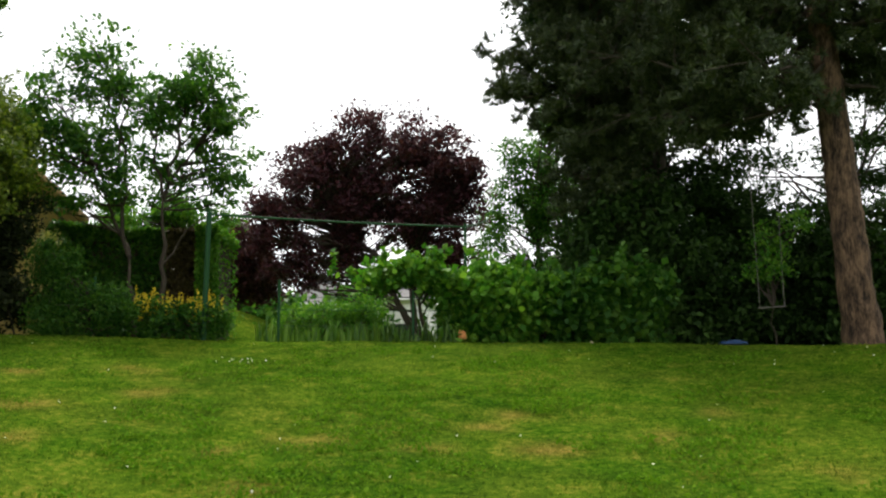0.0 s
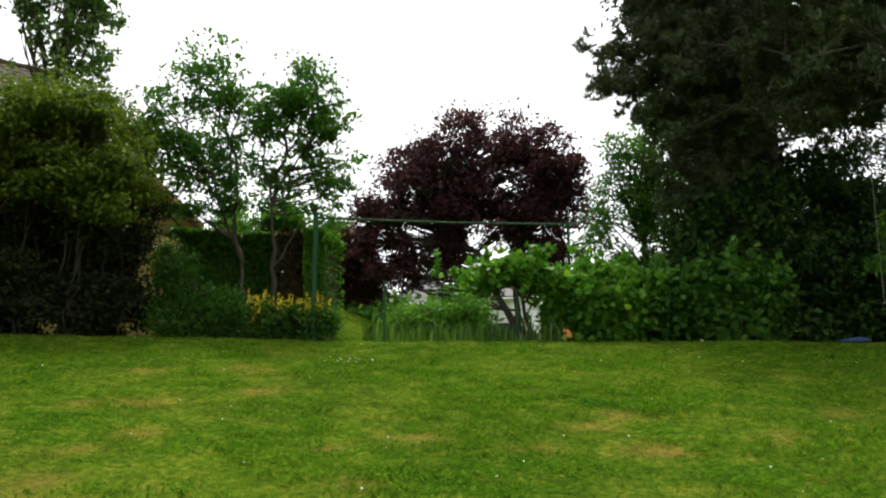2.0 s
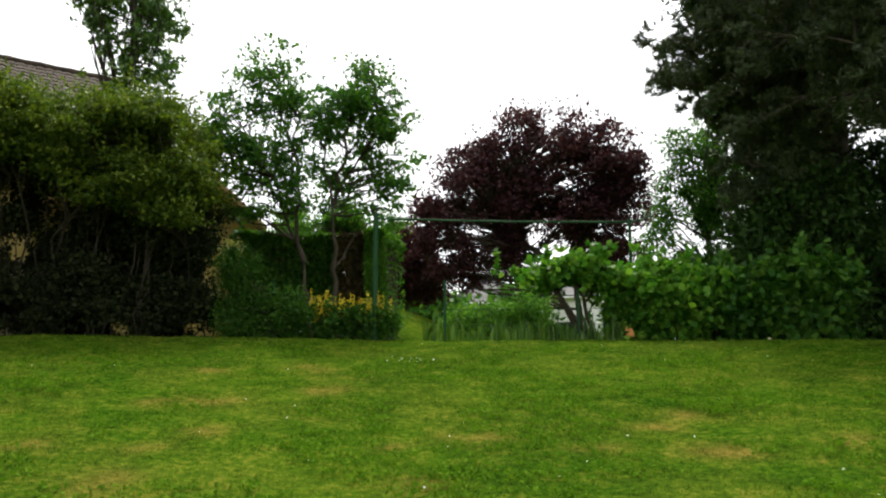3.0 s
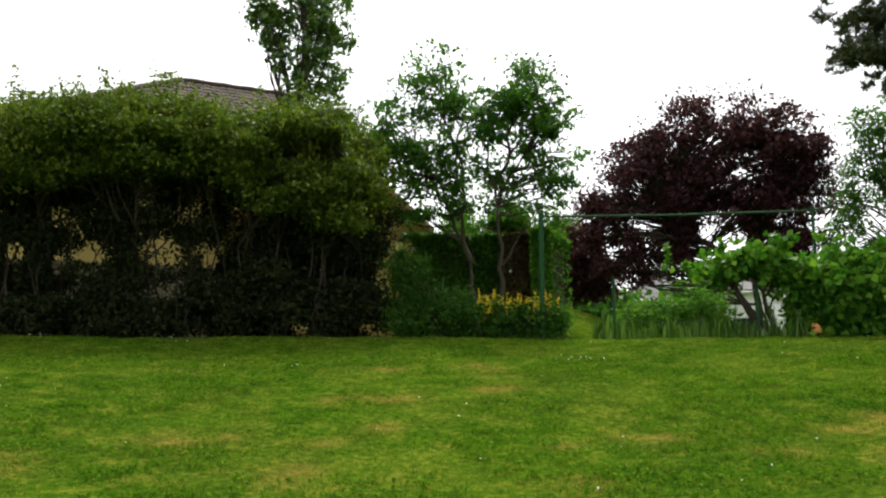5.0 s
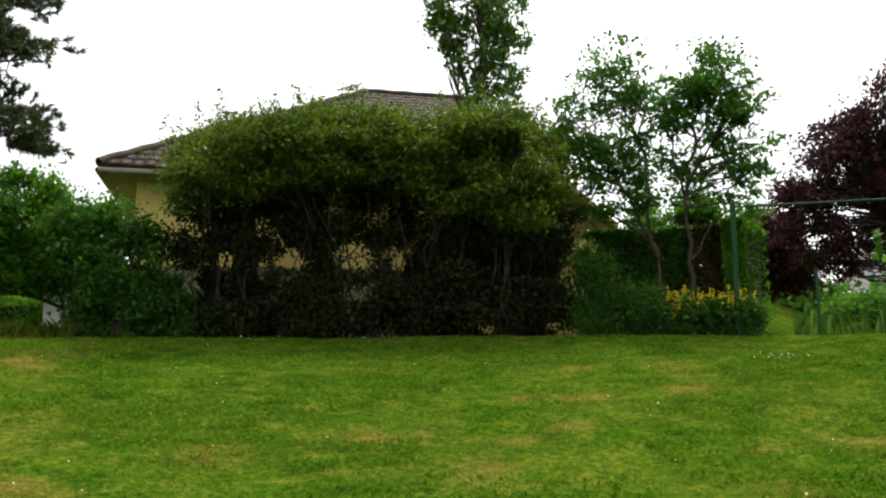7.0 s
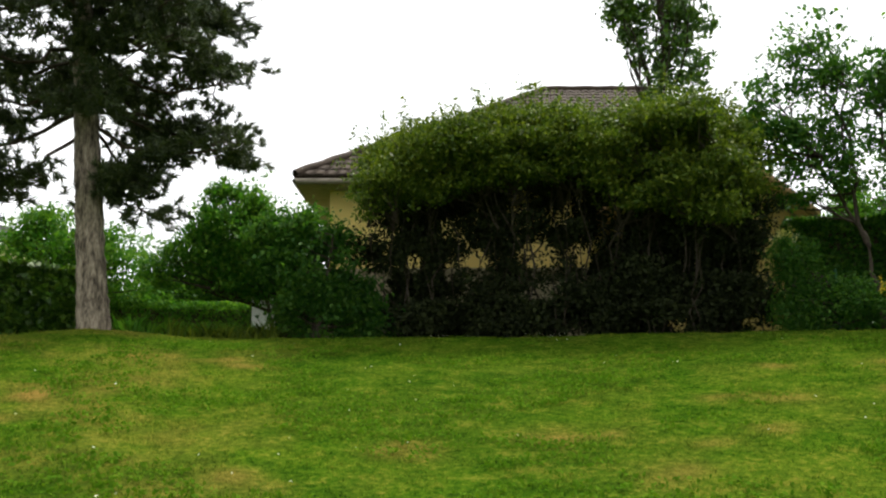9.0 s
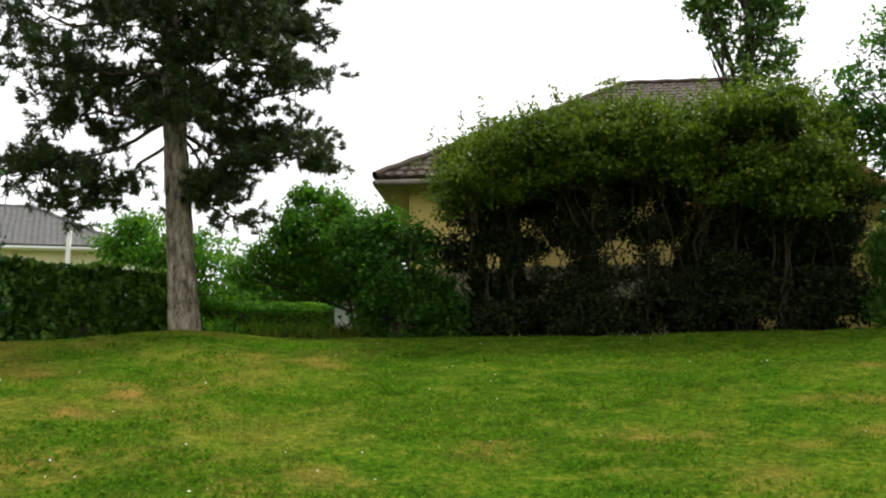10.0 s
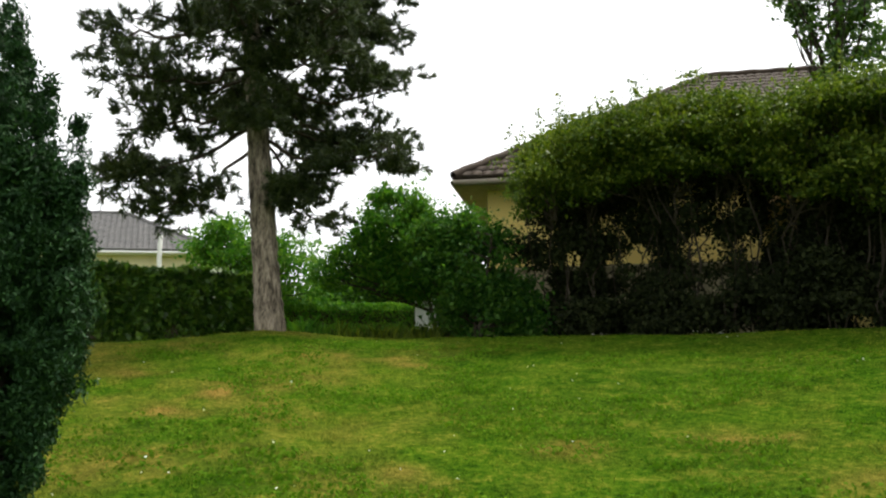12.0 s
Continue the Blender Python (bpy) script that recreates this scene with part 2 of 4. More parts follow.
def bent(a, b, rng, bow=0.12, n=7):
    """A crooked way from a to b."""
    a, b = np.asarray(a, float), np.asarray(b, float)
    t = np.linspace(0, 1, n)[:, None]
    side = rng.normal(size=3) * bow * np.linalg.norm(b - a)
    wob = rng.normal(size=(n, 3)) * 0.02 * np.linalg.norm(b - a)
    wob[0] = wob[-1] = 0
    return a + (b - a) * t + side * np.sin(np.pi * t) * t + wob


def leaf_arrays(centres, size, rng, slim=0.5, droop=0.2, face_up=0.3, vary=0.35):
    """A folded, pointed leaf at each centre."""
    c = np.asarray(centres, float)
    n = len(c)
    along = rng.normal(size=(n, 3))
    along[:, 2] -= droop
    along /= np.linalg.norm(along, axis=1)[:, None]
    nor = rng.normal(size=(n, 3))
    nor[:, 2] += face_up * 3
    side = np.cross(along, nor)
    side /= np.linalg.norm(side, axis=1)[:, None] + 1e-9
    nor = np.cross(side, along)
    s = (size * (1 + vary * rng.uniform(-1, 1, n)))[:, None]
    v = np.stack([c - along * s * 0.5, c + side * s * slim * 0.5 + nor * s * 0.1, c + along * s * 0.5 - nor * s * 0.06, c - side * s * slim * 0.5 + nor * s * 0.1], 1)
    return v.reshape(-1, 3), np.arange(4 * n).reshape(-1, 4)


def blob_points(blobs, n, rng, shell=0.45, floor_=None):
    """Points in ellipsoids (x, y, z, rx, ry, rz), more of them towards the outside."""
    blobs = np.asarray(blobs, float)
    w = blobs[:, 3] * blobs[:, 4] + blobs[:, 4] * blobs[:, 5] + blobs[:, 3] * blobs[:, 5]
    pick = rng.choice(len(blobs), n, p=w / w.sum())
    d = rng.normal(size=(n, 3))
    d /= np.linalg.norm(d, axis=1)[:, None]
    rad = shell + (1 - shell) * rng.uniform(size=n) ** 0.6
    return blobs[pick, :3] + d * rad[:, None] * blobs[pick, 3:]


def crown_points(blobs, clumps, leaves, spread, rng, shell=0.45, gap=None, grain=1.3, flat=0.6):
    """Clumps of leaves in the blobs; with gap, none where a noise of that grain lies under it, so that light comes through."""
    tips = blob_points(blobs, clumps if gap is None else clumps * 3, rng, shell)
    if gap is not None:
        keep = np.array([noise.noise(Vector(t) * grain) > gap for t in tips])
        tips = tips[keep][:clumps]
    n = len(tips)
    size = rng.uniform(0.6, 1.35, n)[:, None].repeat(leaves, 0).reshape(-1, 1)
    c = np.repeat(tips, leaves, axis=0) + rng.normal(size=(n * leaves, 3)) * size * np.array([spread, spread, spread * flat])
    return tips, c


# ---- ground ----
# straw patches: bearing, distance
PATCHES = [(-14.6, 6.4), (6.9, 6.4), (-1.2, 6.4), (17.9, 7.9), (-26.3, 7.9), (2.8, 7.1), (-13.1, 5.5), (-20.3, 9.9), (4.7, 7.6), (-26.9, 6.8),
           (14.4, 7.0), (-9.2, 6.7), (25.4, 6.2), (-26.4, 9.7), (-19.2, 8.5), (-29.4, 8.0), (-30.1, 6.3), (-40.7, 6.6), (-32.7, 5.6), (-50.6, 6.4),
           (-37.2, 6.6), (-50.4, 6.2), (-61.5, 5.7), (-74.1, 8.4), (-60.6, 10.0), (-65.0, 10.5), (-77.1, 7.7), (-77.5, 6.2), (-62.1, 10.4), (-67.7, 10.4),
           (-78.8, 9.9), (-74.2, 8.3)]


def dryness(x, y):
    """0 for green, 1 for straw: a patch round each dried spot, with a ragged edge, and a dry drift over the mound by the pine."""
    total = np.zeros(len(x))
    wob = np.array([noise.noise((px * 3.1, py * 3.1, 0.0)) for px, py in zip(x, y)])
    big = np.array([noise.noise((px * 0.9, py * 0.9, 4.0)) for px, py in zip(x, y)])
    for k, (az, d) in enumerate(PATCHES):
        cx, cy = spot(az, d)
        size = 0.11 + 0.09 * ((k * 37) % 10) / 10
        total += np.exp(-(((x - cx) ** 2 + (y - cy) ** 2) / (2 * size * size))) * (0.75 + 0.9 * wob)
    az = np.degrees(np.arctan2(x, y))
    drift = 0.28 * np.clip((-az - 56) / 12, 0, 1) * np.clip((az + 135) / 30, 0, 1) + 0.08
    return np.clip(total * 0.62 + drift * np.clip(0.5 + 1.3 * big + 0.8 * wob, 0, 1.2), 0, 1)


def lawn():
    rings = np.concatenate([[0.0], np.arange(0.4, 5, 0.3), np.arange(5, 12, 0.1), np.arange(12, 16, 0.15), np.geomspace(16, 2500, 40)])
    azs = np.radians(np.arange(-180, 180, 1.0))
    front = np.radians(np.arange(-95, 40, 0.5))
    azs = np.unique(np.round(np.concatenate([azs, front]), 6))
    r, a = np.meshgrid(rings, azs, indexing="ij")
    x, y = (r * np.sin(a)).ravel(), (r * np.cos(a)).ravel()
    rr = np.hypot(x, y)
    bumps = np.array([0.05 * noise.noise((px * 0.45, py * 0.45, 1.0)) + 0.018 * noise.noise((px * 2.2, py * 2.2, 2.0)) for px, py in zip(x, y)])
    z = ground(x, y) + bumps * np.clip(rr / 4, 0, 1) * np.where(rr < 14, 1, 0.6)
    # a round bank of grass behind the green posts
    bx, by = spot(-14.8, 18.5)
    z += 0.95 * np.exp(-(((x - bx) / 1.7) ** 2 + ((y - by) / 2.2) ** 2))
    n, m = len(rings), len(azs)
    i, j = np.meshgrid(np.arange(n - 1), np.arange(m), indexing="ij")
    j2 = (j + 1) % m
    f = np.stack([i * m + j, (i + 1) * m + j, (i + 1) * m + j2, i * m + j2], -1).reshape(-1, 4)
    ob = raw("ground", np.stack([x, y, z], 1), f, TURF, None, "", True)
    ob.data.attributes.new("dry", "FLOAT", "POINT").data.foreach_set("value", dryness(x, y).astype(np.float32))
    return tagged(ob, "climbing mown lawn with straw-coloured dry patches", "lawn", "", "structure")


def blades_of(name, n, r0, r1, a0, a1, h0, h1, wide, label, rng):
    """Single blades of grass, standing and leaning on the ground between two bearings and two distances."""
    r = np.sqrt(rng.uniform(r0 ** 1.2, r1 ** 1.2, n) ** (2 / 1.2))
    a = np.radians(rng.uniform(a0, a1, n))
    x, y = r * np.sin(a), r * np.cos(a)
    clump = np.array([noise.noise((px * 2.5, py * 2.5, 7.0)) + 0.7 * noise.noise((px * 8, py * 8, 9.0)) for px, py in zip(x, y)])
    dry = dryness(x, y)
    keep = rng.uniform(size=n) < np.clip(0.7 + 0.5 * clump, 0.25, 1) * (1 - 0.45 * dry)
    x, y, clump, dry, r = x[keep], y[keep], clump[keep], dry[keep], r[keep]
    n = len(x)
    h = (h0 + (h1 - h0) * rng.uniform(size=n) ** 2) * np.clip(0.85 + 0.6 * clump, 0.5, 1.5)
    w = wide * (0.7 + 0.6 * rng.uniform(size=n)) * (0.7 + r / 15)
    bumps = np.array([0.05 * noise.noise((px * 0.45, py * 0.45, 1.0)) + 0.018 * noise.noise((px * 2.2, py * 2.2, 2.0)) for px, py in zip(x, y)])
    z = ground(x, y) + bumps * np.clip(r / 4, 0, 1) - 0.006
    th = rng.uniform(0, 2 * np.pi, n)
    lean = rng.normal(size=(n, 2)) * 0.55
    base = np.stack([x, y, z], 1)
    side = np.stack([np.cos(th) * w, np.sin(th) * w, 0 * w], 1)
    tip = base + np.stack([lean[:, 0] * h, lean[:, 1] * h, h], 1)
    ob = raw(name, np.stack([base - side, base + side, tip], 1).reshape(-1, 3), np.arange(3 * n).reshape(-1, 3), BLADES)
    ob.data.attributes.new("dry", "FLOAT", "POINT").data.foreach_set("value", np.repeat(dry, 3).astype(np.float32))
    return tagged(ob, label, "grass", "", "stuff")


# ---- kinds of plants ----
def broadleaf(name, base, trunks, blobs, leaf, clumps, leaves, spread, leaf_mat_, label, category, seed, group="", twigs=0.35, shell=0.4, slim=0.55,
              trunk_mat=BARK, lower=None, stray=0.0, gap=None, grain=1.3, flat=0.6, shoots=0):
    """A tree or bush: trunks are (foot, top, foot radius), each a part; limbs run out to the clumps of the crown.
    lower: (blobs, clumps, leaves, spread) of sparser leaves under it, their colour darkened for the crown's shade."""
    rng = np.random.default_rng(seed)
    ob = thing(name, base, label, category, group)
    o = np.array(base)
    tops = []
    for foot, top, rad in trunks:
        path = bent(foot, top, rng, 0.035, 9)
        tubes("trunk", [(path - o, np.linspace(rad, rad * 0.35, 9))], trunk_mat, ob, "", 9, rng, 0.06)
        tops.append(path)
    tips, c = crown_points(blobs, clumps, leaves, spread, rng, shell, gap, grain, flat)
    allp = np.concatenate(tops)
    limbs = []
    pick = rng.choice(len(tips), max(3, int(len(tips) * twigs)), replace=False)
    for k in pick:
        t = tips[k]
        cand = allp[(allp[:, 2] < t[2] - 0.05) & (allp[:, 2] > o[2] + 0.42 * (t[2] - o[2]))]
        if not len(cand):
            continue
        d = np.linalg.norm(cand - t, axis=1) + 0.4 * np.abs(t[2] - cand[:, 2] - 0.5)
        f = cand[np.argsort(d)[min(len(d) - 1, rng.integers(0, 3))]]
        ln = np.linalg.norm(t - f)
        limbs.append((bent(f, t, rng, 0.1, 6) - o, np.linspace(0.008 + 0.012 * ln, 0.005, 6)))
    limbs.sort(key=lambda q: -np.linalg.norm(q[0][-1] - q[0][0]))
    for limb in limbs[:10]:
        tubes("limb", [limb], trunk_mat, ob, "", 6)
    if limbs[10:]:
        tagged(tubes("twig_work", limbs[10:], trunk_mat, ob, "", 3), "", "", "", "stuff")
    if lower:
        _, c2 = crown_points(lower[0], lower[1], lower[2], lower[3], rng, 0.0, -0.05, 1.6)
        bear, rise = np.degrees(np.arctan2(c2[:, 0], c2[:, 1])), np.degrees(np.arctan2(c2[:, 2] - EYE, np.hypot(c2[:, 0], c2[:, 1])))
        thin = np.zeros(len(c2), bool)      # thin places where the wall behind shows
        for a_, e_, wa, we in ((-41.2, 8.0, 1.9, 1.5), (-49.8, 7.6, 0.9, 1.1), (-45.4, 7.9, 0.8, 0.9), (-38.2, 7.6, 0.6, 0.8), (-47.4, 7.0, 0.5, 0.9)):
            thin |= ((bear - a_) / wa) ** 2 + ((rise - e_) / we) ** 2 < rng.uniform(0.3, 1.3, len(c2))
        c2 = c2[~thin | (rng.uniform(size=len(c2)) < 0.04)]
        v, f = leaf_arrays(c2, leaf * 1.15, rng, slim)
        raw("undergrowth", v - o, f, LEAF_SHADED, ob, "inner foliage coloured dark for shade among bare stems")
    if shoots:      # young shoots that stand up out of the crown
        b_ = np.array(blobs)[rng.choice(min(16, len(blobs)), shoots)]
        foot = b_[:, :3] + rng.normal(size=(shoots, 3)) * np.array([0.3, 0.3, 0.05]) + np.stack([0 * b_[:, 5], 0 * b_[:, 5], b_[:, 5] * 0.7], 1)
        tip = foot + np.stack([rng.normal(size=shoots) * 0.16, rng.normal(size=shoots) * 0.16, rng.uniform(0.08, 0.42, shoots)], 1)
        ln_ = rng.uniform(size=(22, shoots, 1))
        c = np.concatenate([c, (foot + (tip - foot) * ln_).reshape(-1, 3) + rng.normal(size=(22 * shoots, 3)) * 0.035])
    if stray:
        far, c3 = crown_points([(b[0], b[1], b[2], b[3] * 1.12, b[4] * 1.12, b[5] * 1.15) for b in blobs], int(clumps * stray), 5, spread * 0.7, rng, 0.92)
        c = np.concatenate([c, c3])
    v, f = leaf_arrays(c, leaf, rng, slim)
    raw("crown", v - o, f, leaf_mat_, ob)
    return ob


def clipped_hedge(name, a, b, depth, top, leaf, n, leaf_mat_, label, seed, wob=0.06, slim=0.55):
    """A hedge from a to b (plan places), up to the height top: a solid dark core within, leaves on its faces."""
    rng = np.random.default_rng(seed)
    a, b = np.array(a), np.array(b)
    ln = np.linalg.norm(b - a)
    u = (b - a) / ln
    back = np.array([-u[1], u[0]])
    mid = (a + b) / 2
    if np.dot(back, mid) < 0:
        back = -back
    gz = float(min(ground(*a), ground(*b))) - 0.05
    ob = thing(name, (*mid, gz), label, "hedge")
    h = top - gz
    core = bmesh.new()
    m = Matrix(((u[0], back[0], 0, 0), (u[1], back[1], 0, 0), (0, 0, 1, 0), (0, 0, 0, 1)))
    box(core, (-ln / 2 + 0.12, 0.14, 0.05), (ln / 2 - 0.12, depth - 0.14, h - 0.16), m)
    part("core", core, HEDGE_CORE, ob, "solid dark brown core behind the leaves")
    p = np.stack([rng.uniform(-ln / 2, ln / 2, n), rng.uniform(0, 1, n), rng.uniform(0, 1, n)], 1)
    face = rng.uniform(size=n)
    p[:, 1] = np.where(face < 0.55, np.abs(rng.normal(size=n)) * 0.07, p[:, 1] * depth)
    topface = (face >= 0.55) & (face < 0.85)
    p[:, 2] = np.where(topface, h - np.abs(rng.normal(size=n)) * 0.07, p[:, 2] * h)
    ends = face >= 0.9
    p[:, 0] = np.where(ends, np.sign(p[:, 0]) * (ln / 2 - np.abs(rng.normal(size=n)) * 0.06), p[:, 0])
    bul = np.array([noise.noise((q[0] * 1.7, q[2] * 1.7, seed)) for q in p])
    p[:, 1] += wob * 2 * bul * (face < 0.55)
    p[:, 2] += wob * 1.5 * bul * topface
    w = np.stack([p[:, 0] * u[0] + p[:, 1] * back[0], p[:, 0] * u[1] + p[:, 1] * back[1], p[:, 2]], 1)
    v, f = leaf_arrays(w, leaf, rng, slim)
    raw("leaves", v, f, leaf_mat_, ob)
    return ob


def needle_arrays(centres, axes, n_each, length, wide, rng):
    """A brush of needles round each twig end."""
    k = len(centres)
    c = np.repeat(centres, n_each, axis=0)
    ax = np.repeat(axes, n_each, axis=0)
    d = rng.normal(size=(k * n_each, 3))
    d /= np.linalg.norm(d, axis=1)[:, None]
    d = d * 0.8 + ax * 0.75
    d /= np.linalg.norm(d, axis=1)[:, None]
    c = c + ax * rng.uniform(-0.8, 0.5, k * n_each)[:, None] * length
    s = np.cross(d, rng.normal(size=d.shape))
    s /= np.linalg.norm(s, axis=1)[:, None] + 1e-9
    ln = length * (0.7 + 0.5 * rng.uniform(size=len(c)))[:, None]
    v = np.stack([c - s * wide, c + s * wide, c + d * ln + s * wide * 0.3], 1)
    return v.reshape(-1, 3), np.arange(3 * len(c)).reshape(-1, 3)


def pine(name, foot, top, rad, boughs, seed, label, tuft=0.13, brush=32, clumps=10, mat_=None, twig_r=0.012, bark=None, inner=0.22, ball=1.0):
    """A pine: a leaning trunk with flared foot; boughs are (height along the trunk 0 to 1, bearing in degrees, length, rise, tufts)."""
    rng = np.random.default_rng(seed)
    ob = thing(name, foot, label, "tree")
    o = np.array(foot)
    path = np.array(foot) + (np.array(top) - np.array(foot)) * np.linspace(0, 1, 90)[:, None]
    path[1:-1, :2] += rng.normal(size=(88, 2)) * 0.006
    path[0, 2] -= 0.1
    t = np.linspace(0, 1, 90)
    radii = rad * (1 - 0.5 * t - 0.25 * t ** 3) * (1 + 0.16 * np.exp(-t * 34))
    tubes("trunk", [(path - o, radii)], bark or BARK_PINE, ob, "deeply furrowed grey-brown bark", 30, rng, 0.045)
    sticks, cs, axs = [], [], []
    for h, az, ln, rise, many in boughs:
        a = np.array(foot) + (np.array(top) - np.array(foot)) * h
        d = np.array([math.sin(radians(az)), math.cos(radians(az)), 0])
        b = a + d * ln + np.array([0, 0, rise])
        bow = bent(a, b, rng, 0.05, 9)
        bow[:, 2] -= 0.22 * ln * np.sin(np.pi * np.linspace(0, 1, 9)) * 0.5
        tubes("bough", [(bow - o, np.linspace(0.018 + 0.008 * ln, 0.010, 9))], BARK, ob, "", 6)
        for _ in range(many):
            s = inner + (1 - inner) * rng.uniform() ** 0.75
            p = bow[int(s * 8)]
            q = p + rng.normal(size=3) * np.array([0.42, 0.42, 0.24]) * (0.55 + 0.3 * ln * 0.5) * ball + np.array([0, 0, 0.05])
            tw = bent(p, q, rng, 0.15, 5)
            sticks.append((tw - o, np.linspace(twig_r, 0.005, 5)))
            for _ in range(clumps):
                cs.append(q + rng.normal(size=3) * np.array([0.13, 0.13, 0.085]))
                ax = (q - p) / (np.linalg.norm(q - p) + 1e-6) + rng.normal(size=3) * 0.5 + np.array([0, 0, 0.35])
                axs.append(ax / np.linalg.norm(ax))
    tagged(tubes("twig_work", sticks, BARK, ob, "", 3), "", "", "", "stuff")
    v, f = needle_arrays(np.array(cs), np.array(axs), brush, tuft, 0.013, rng)
    raw("needles", v - o, f, mat_ or NEEDLES, ob)
    return ob


def spears(name, az0, az1, d0, d1, n, h0, h1, wide, material, label, category, seed, lean=0.18):
    """Upright strap leaves: iris, tall grass."""
    rng = np.random.default_rng(seed)
    mid = at((az0 + az1) / 2, (d0 + d1) / 2)
    ob = thing(name, mid, label, category)
    az, d = rng.uniform(az0, az1, n), rng.uniform(d0, d1, n)
    x, y = d * np.sin(np.radians(az)), d * np.cos(np.radians(az))
    z = ground(x, y) - 0.02
    h = h0 + (h1 - h0) * rng.uniform(size=n) * np.clip(np.array([0.6 + 0.9 * noise.noise((a_ * 1.3, 3.0, seed)) for a_ in az]), 0.1, 1.1)
    th = rng.uniform(0, 2 * np.pi, n)
    ln = rng.normal(size=(n, 2)) * lean
    base = np.stack([x, y, z], 1) - np.array(mid)
    w = np.stack([np.cos(th), np.sin(th), 0 * th], 1) * wide
    m_ = base + np.stack([ln[:, 0] * h * 0.4, ln[:, 1] * h * 0.4, h * 0.6], 1)
    tip = base + np.stack([ln[:, 0] * h * 1.3, ln[:, 1] * h * 1.3, h], 1)
    v = np.stack([base - w, base + w, m_ + w * 0.9, tip, m_ - w * 0.9], 1).reshape(-1, 3)
    raw("leaves", v, np.arange(5 * n).reshape(-1, 5), material, ob)
    return ob


# ---- the yellow house behind the thicket ----
H_N = Vector((-13.6, 8.5, 0))           # the eave's corner at the hipped end
H_V, H_W = Vector((0.660, 0.7513, 0)), Vector((-0.7513, 0.660, 0))
H_LONG, H_WIDE, H_EAVE, H_RISE, H_OVER = 8.6, 12.0, 5.24, 3.80, 0.6
H_BASE = 1.9


def tile_mesh(material, wide_, high, thick):
    """One bowed roof tile, x along the eave, y up the slope, z out of it."""
    v = [(0, -0.03, thick), (wide_ / 2, -0.03, thick + 0.028), (wide_, -0.03, thick), (wide_, high, 0.012), (wide_ / 2, high, 0.030), (0, high, 0.012), (0, -0.03, 0.004), (wide_, -0.03, 0.004)]
    me = bpy.data.meshes.new("tile")
    me.from_pydata(v, [], [(0, 1, 4, 5), (1, 2, 3, 4), (6, 7, 2, 1, 0), (6, 0, 5), (7, 3, 2)])
    me.materials.append(material)
    return me


def roof_face(name, corners, parent, material, tile_w, tile_h, pieces=0):
    """A roof slope with courses of tiles on it: corners are eave left, eave right, ridge right, ridge left.
    pieces: how many tiles, counted down from the ridge, are parts of their own."""
    e0, e1, r1, r0 = [Vector(c) for c in corners]
    along = (e1 - e0).normalized()
    nor = along.cross((r0 - e0)).normalized()
    if nor.z < 0:
        nor = -nor
    up = nor.cross(along)
    if up.z < 0:
        up = -up
    bm = bmesh.new()
    lo = [bm.verts.new(c) for c in (e0, e1, r1, r0)]
    hi = [bm.verts.new(c - nor * 0.12) for c in (e0, e1, r1, r0)]
    bm.faces.new(lo), bm.faces.new(hi[::-1])
    for k in range(4):
        bm.faces.new((lo[k], hi[k], hi[(k + 1) % 4], lo[(k + 1) % 4]))
    slope = part(name, bm, material, parent)
    total = (r0 - e0).dot(up)
    l0, l1 = (r0 - e0).dot(along), (r1 - e0).dot(along)
    wid = (e1 - e0).length
    rng = random.Random(len(name) * 7 + int(total * 100))
    rows = max(1, int(total / tile_h))
    one = tile_mesh(material, tile_w - 0.012, total / rows, 0.03)
    base_v = np.array([tuple(v.co) for v in one.vertices])
    turn = np.array([tuple(along), tuple(up), tuple(nor)])
    vs, fs, made = [], [], 0
    for k in reversed(range(rows)):
        s0, s1 = k / rows, (k + 1) / rows
        a = l0 * (s0 + s1) / 2
        b = wid + (l1 - wid) * (s0 + s1) / 2
        m = max(1, round((b - a) / tile_w))
        for q in range(m):
            x0 = a + (b - a) * q / m + 0.006
            sx = (b - a) / m / tile_w
            lift = rng.uniform(0.004, 0.016)
            spot_ = e0 + along * x0 + up * (total * s0) + nor * lift
            if made < pieces:
                made += 1
                ob = new("tile", one)
                ob.parent = slope
                mm = Matrix((along * sx, up, nor)).transposed().to_4x4()
                mm.translation = spot_
                ob.matrix_local = mm
                continue
            w = (base_v * np.array([sx, 1, 1])) @ turn + np.array(spot_)
            n0 = len(vs) * 8
            vs.append(w)
            fs += [(n0, n0 + 1, n0 + 4, n0 + 5), (n0 + 1, n0 + 2, n0 + 3, n0 + 4), (n0 + 6, n0 + 7, n0 + 2, n0 + 0)]
    if vs and tile_w < 0.5:
        tagged(raw("tiling", np.concatenate(vs), np.array(fs), material, slope), "", "", "", "stuff")
    return slope


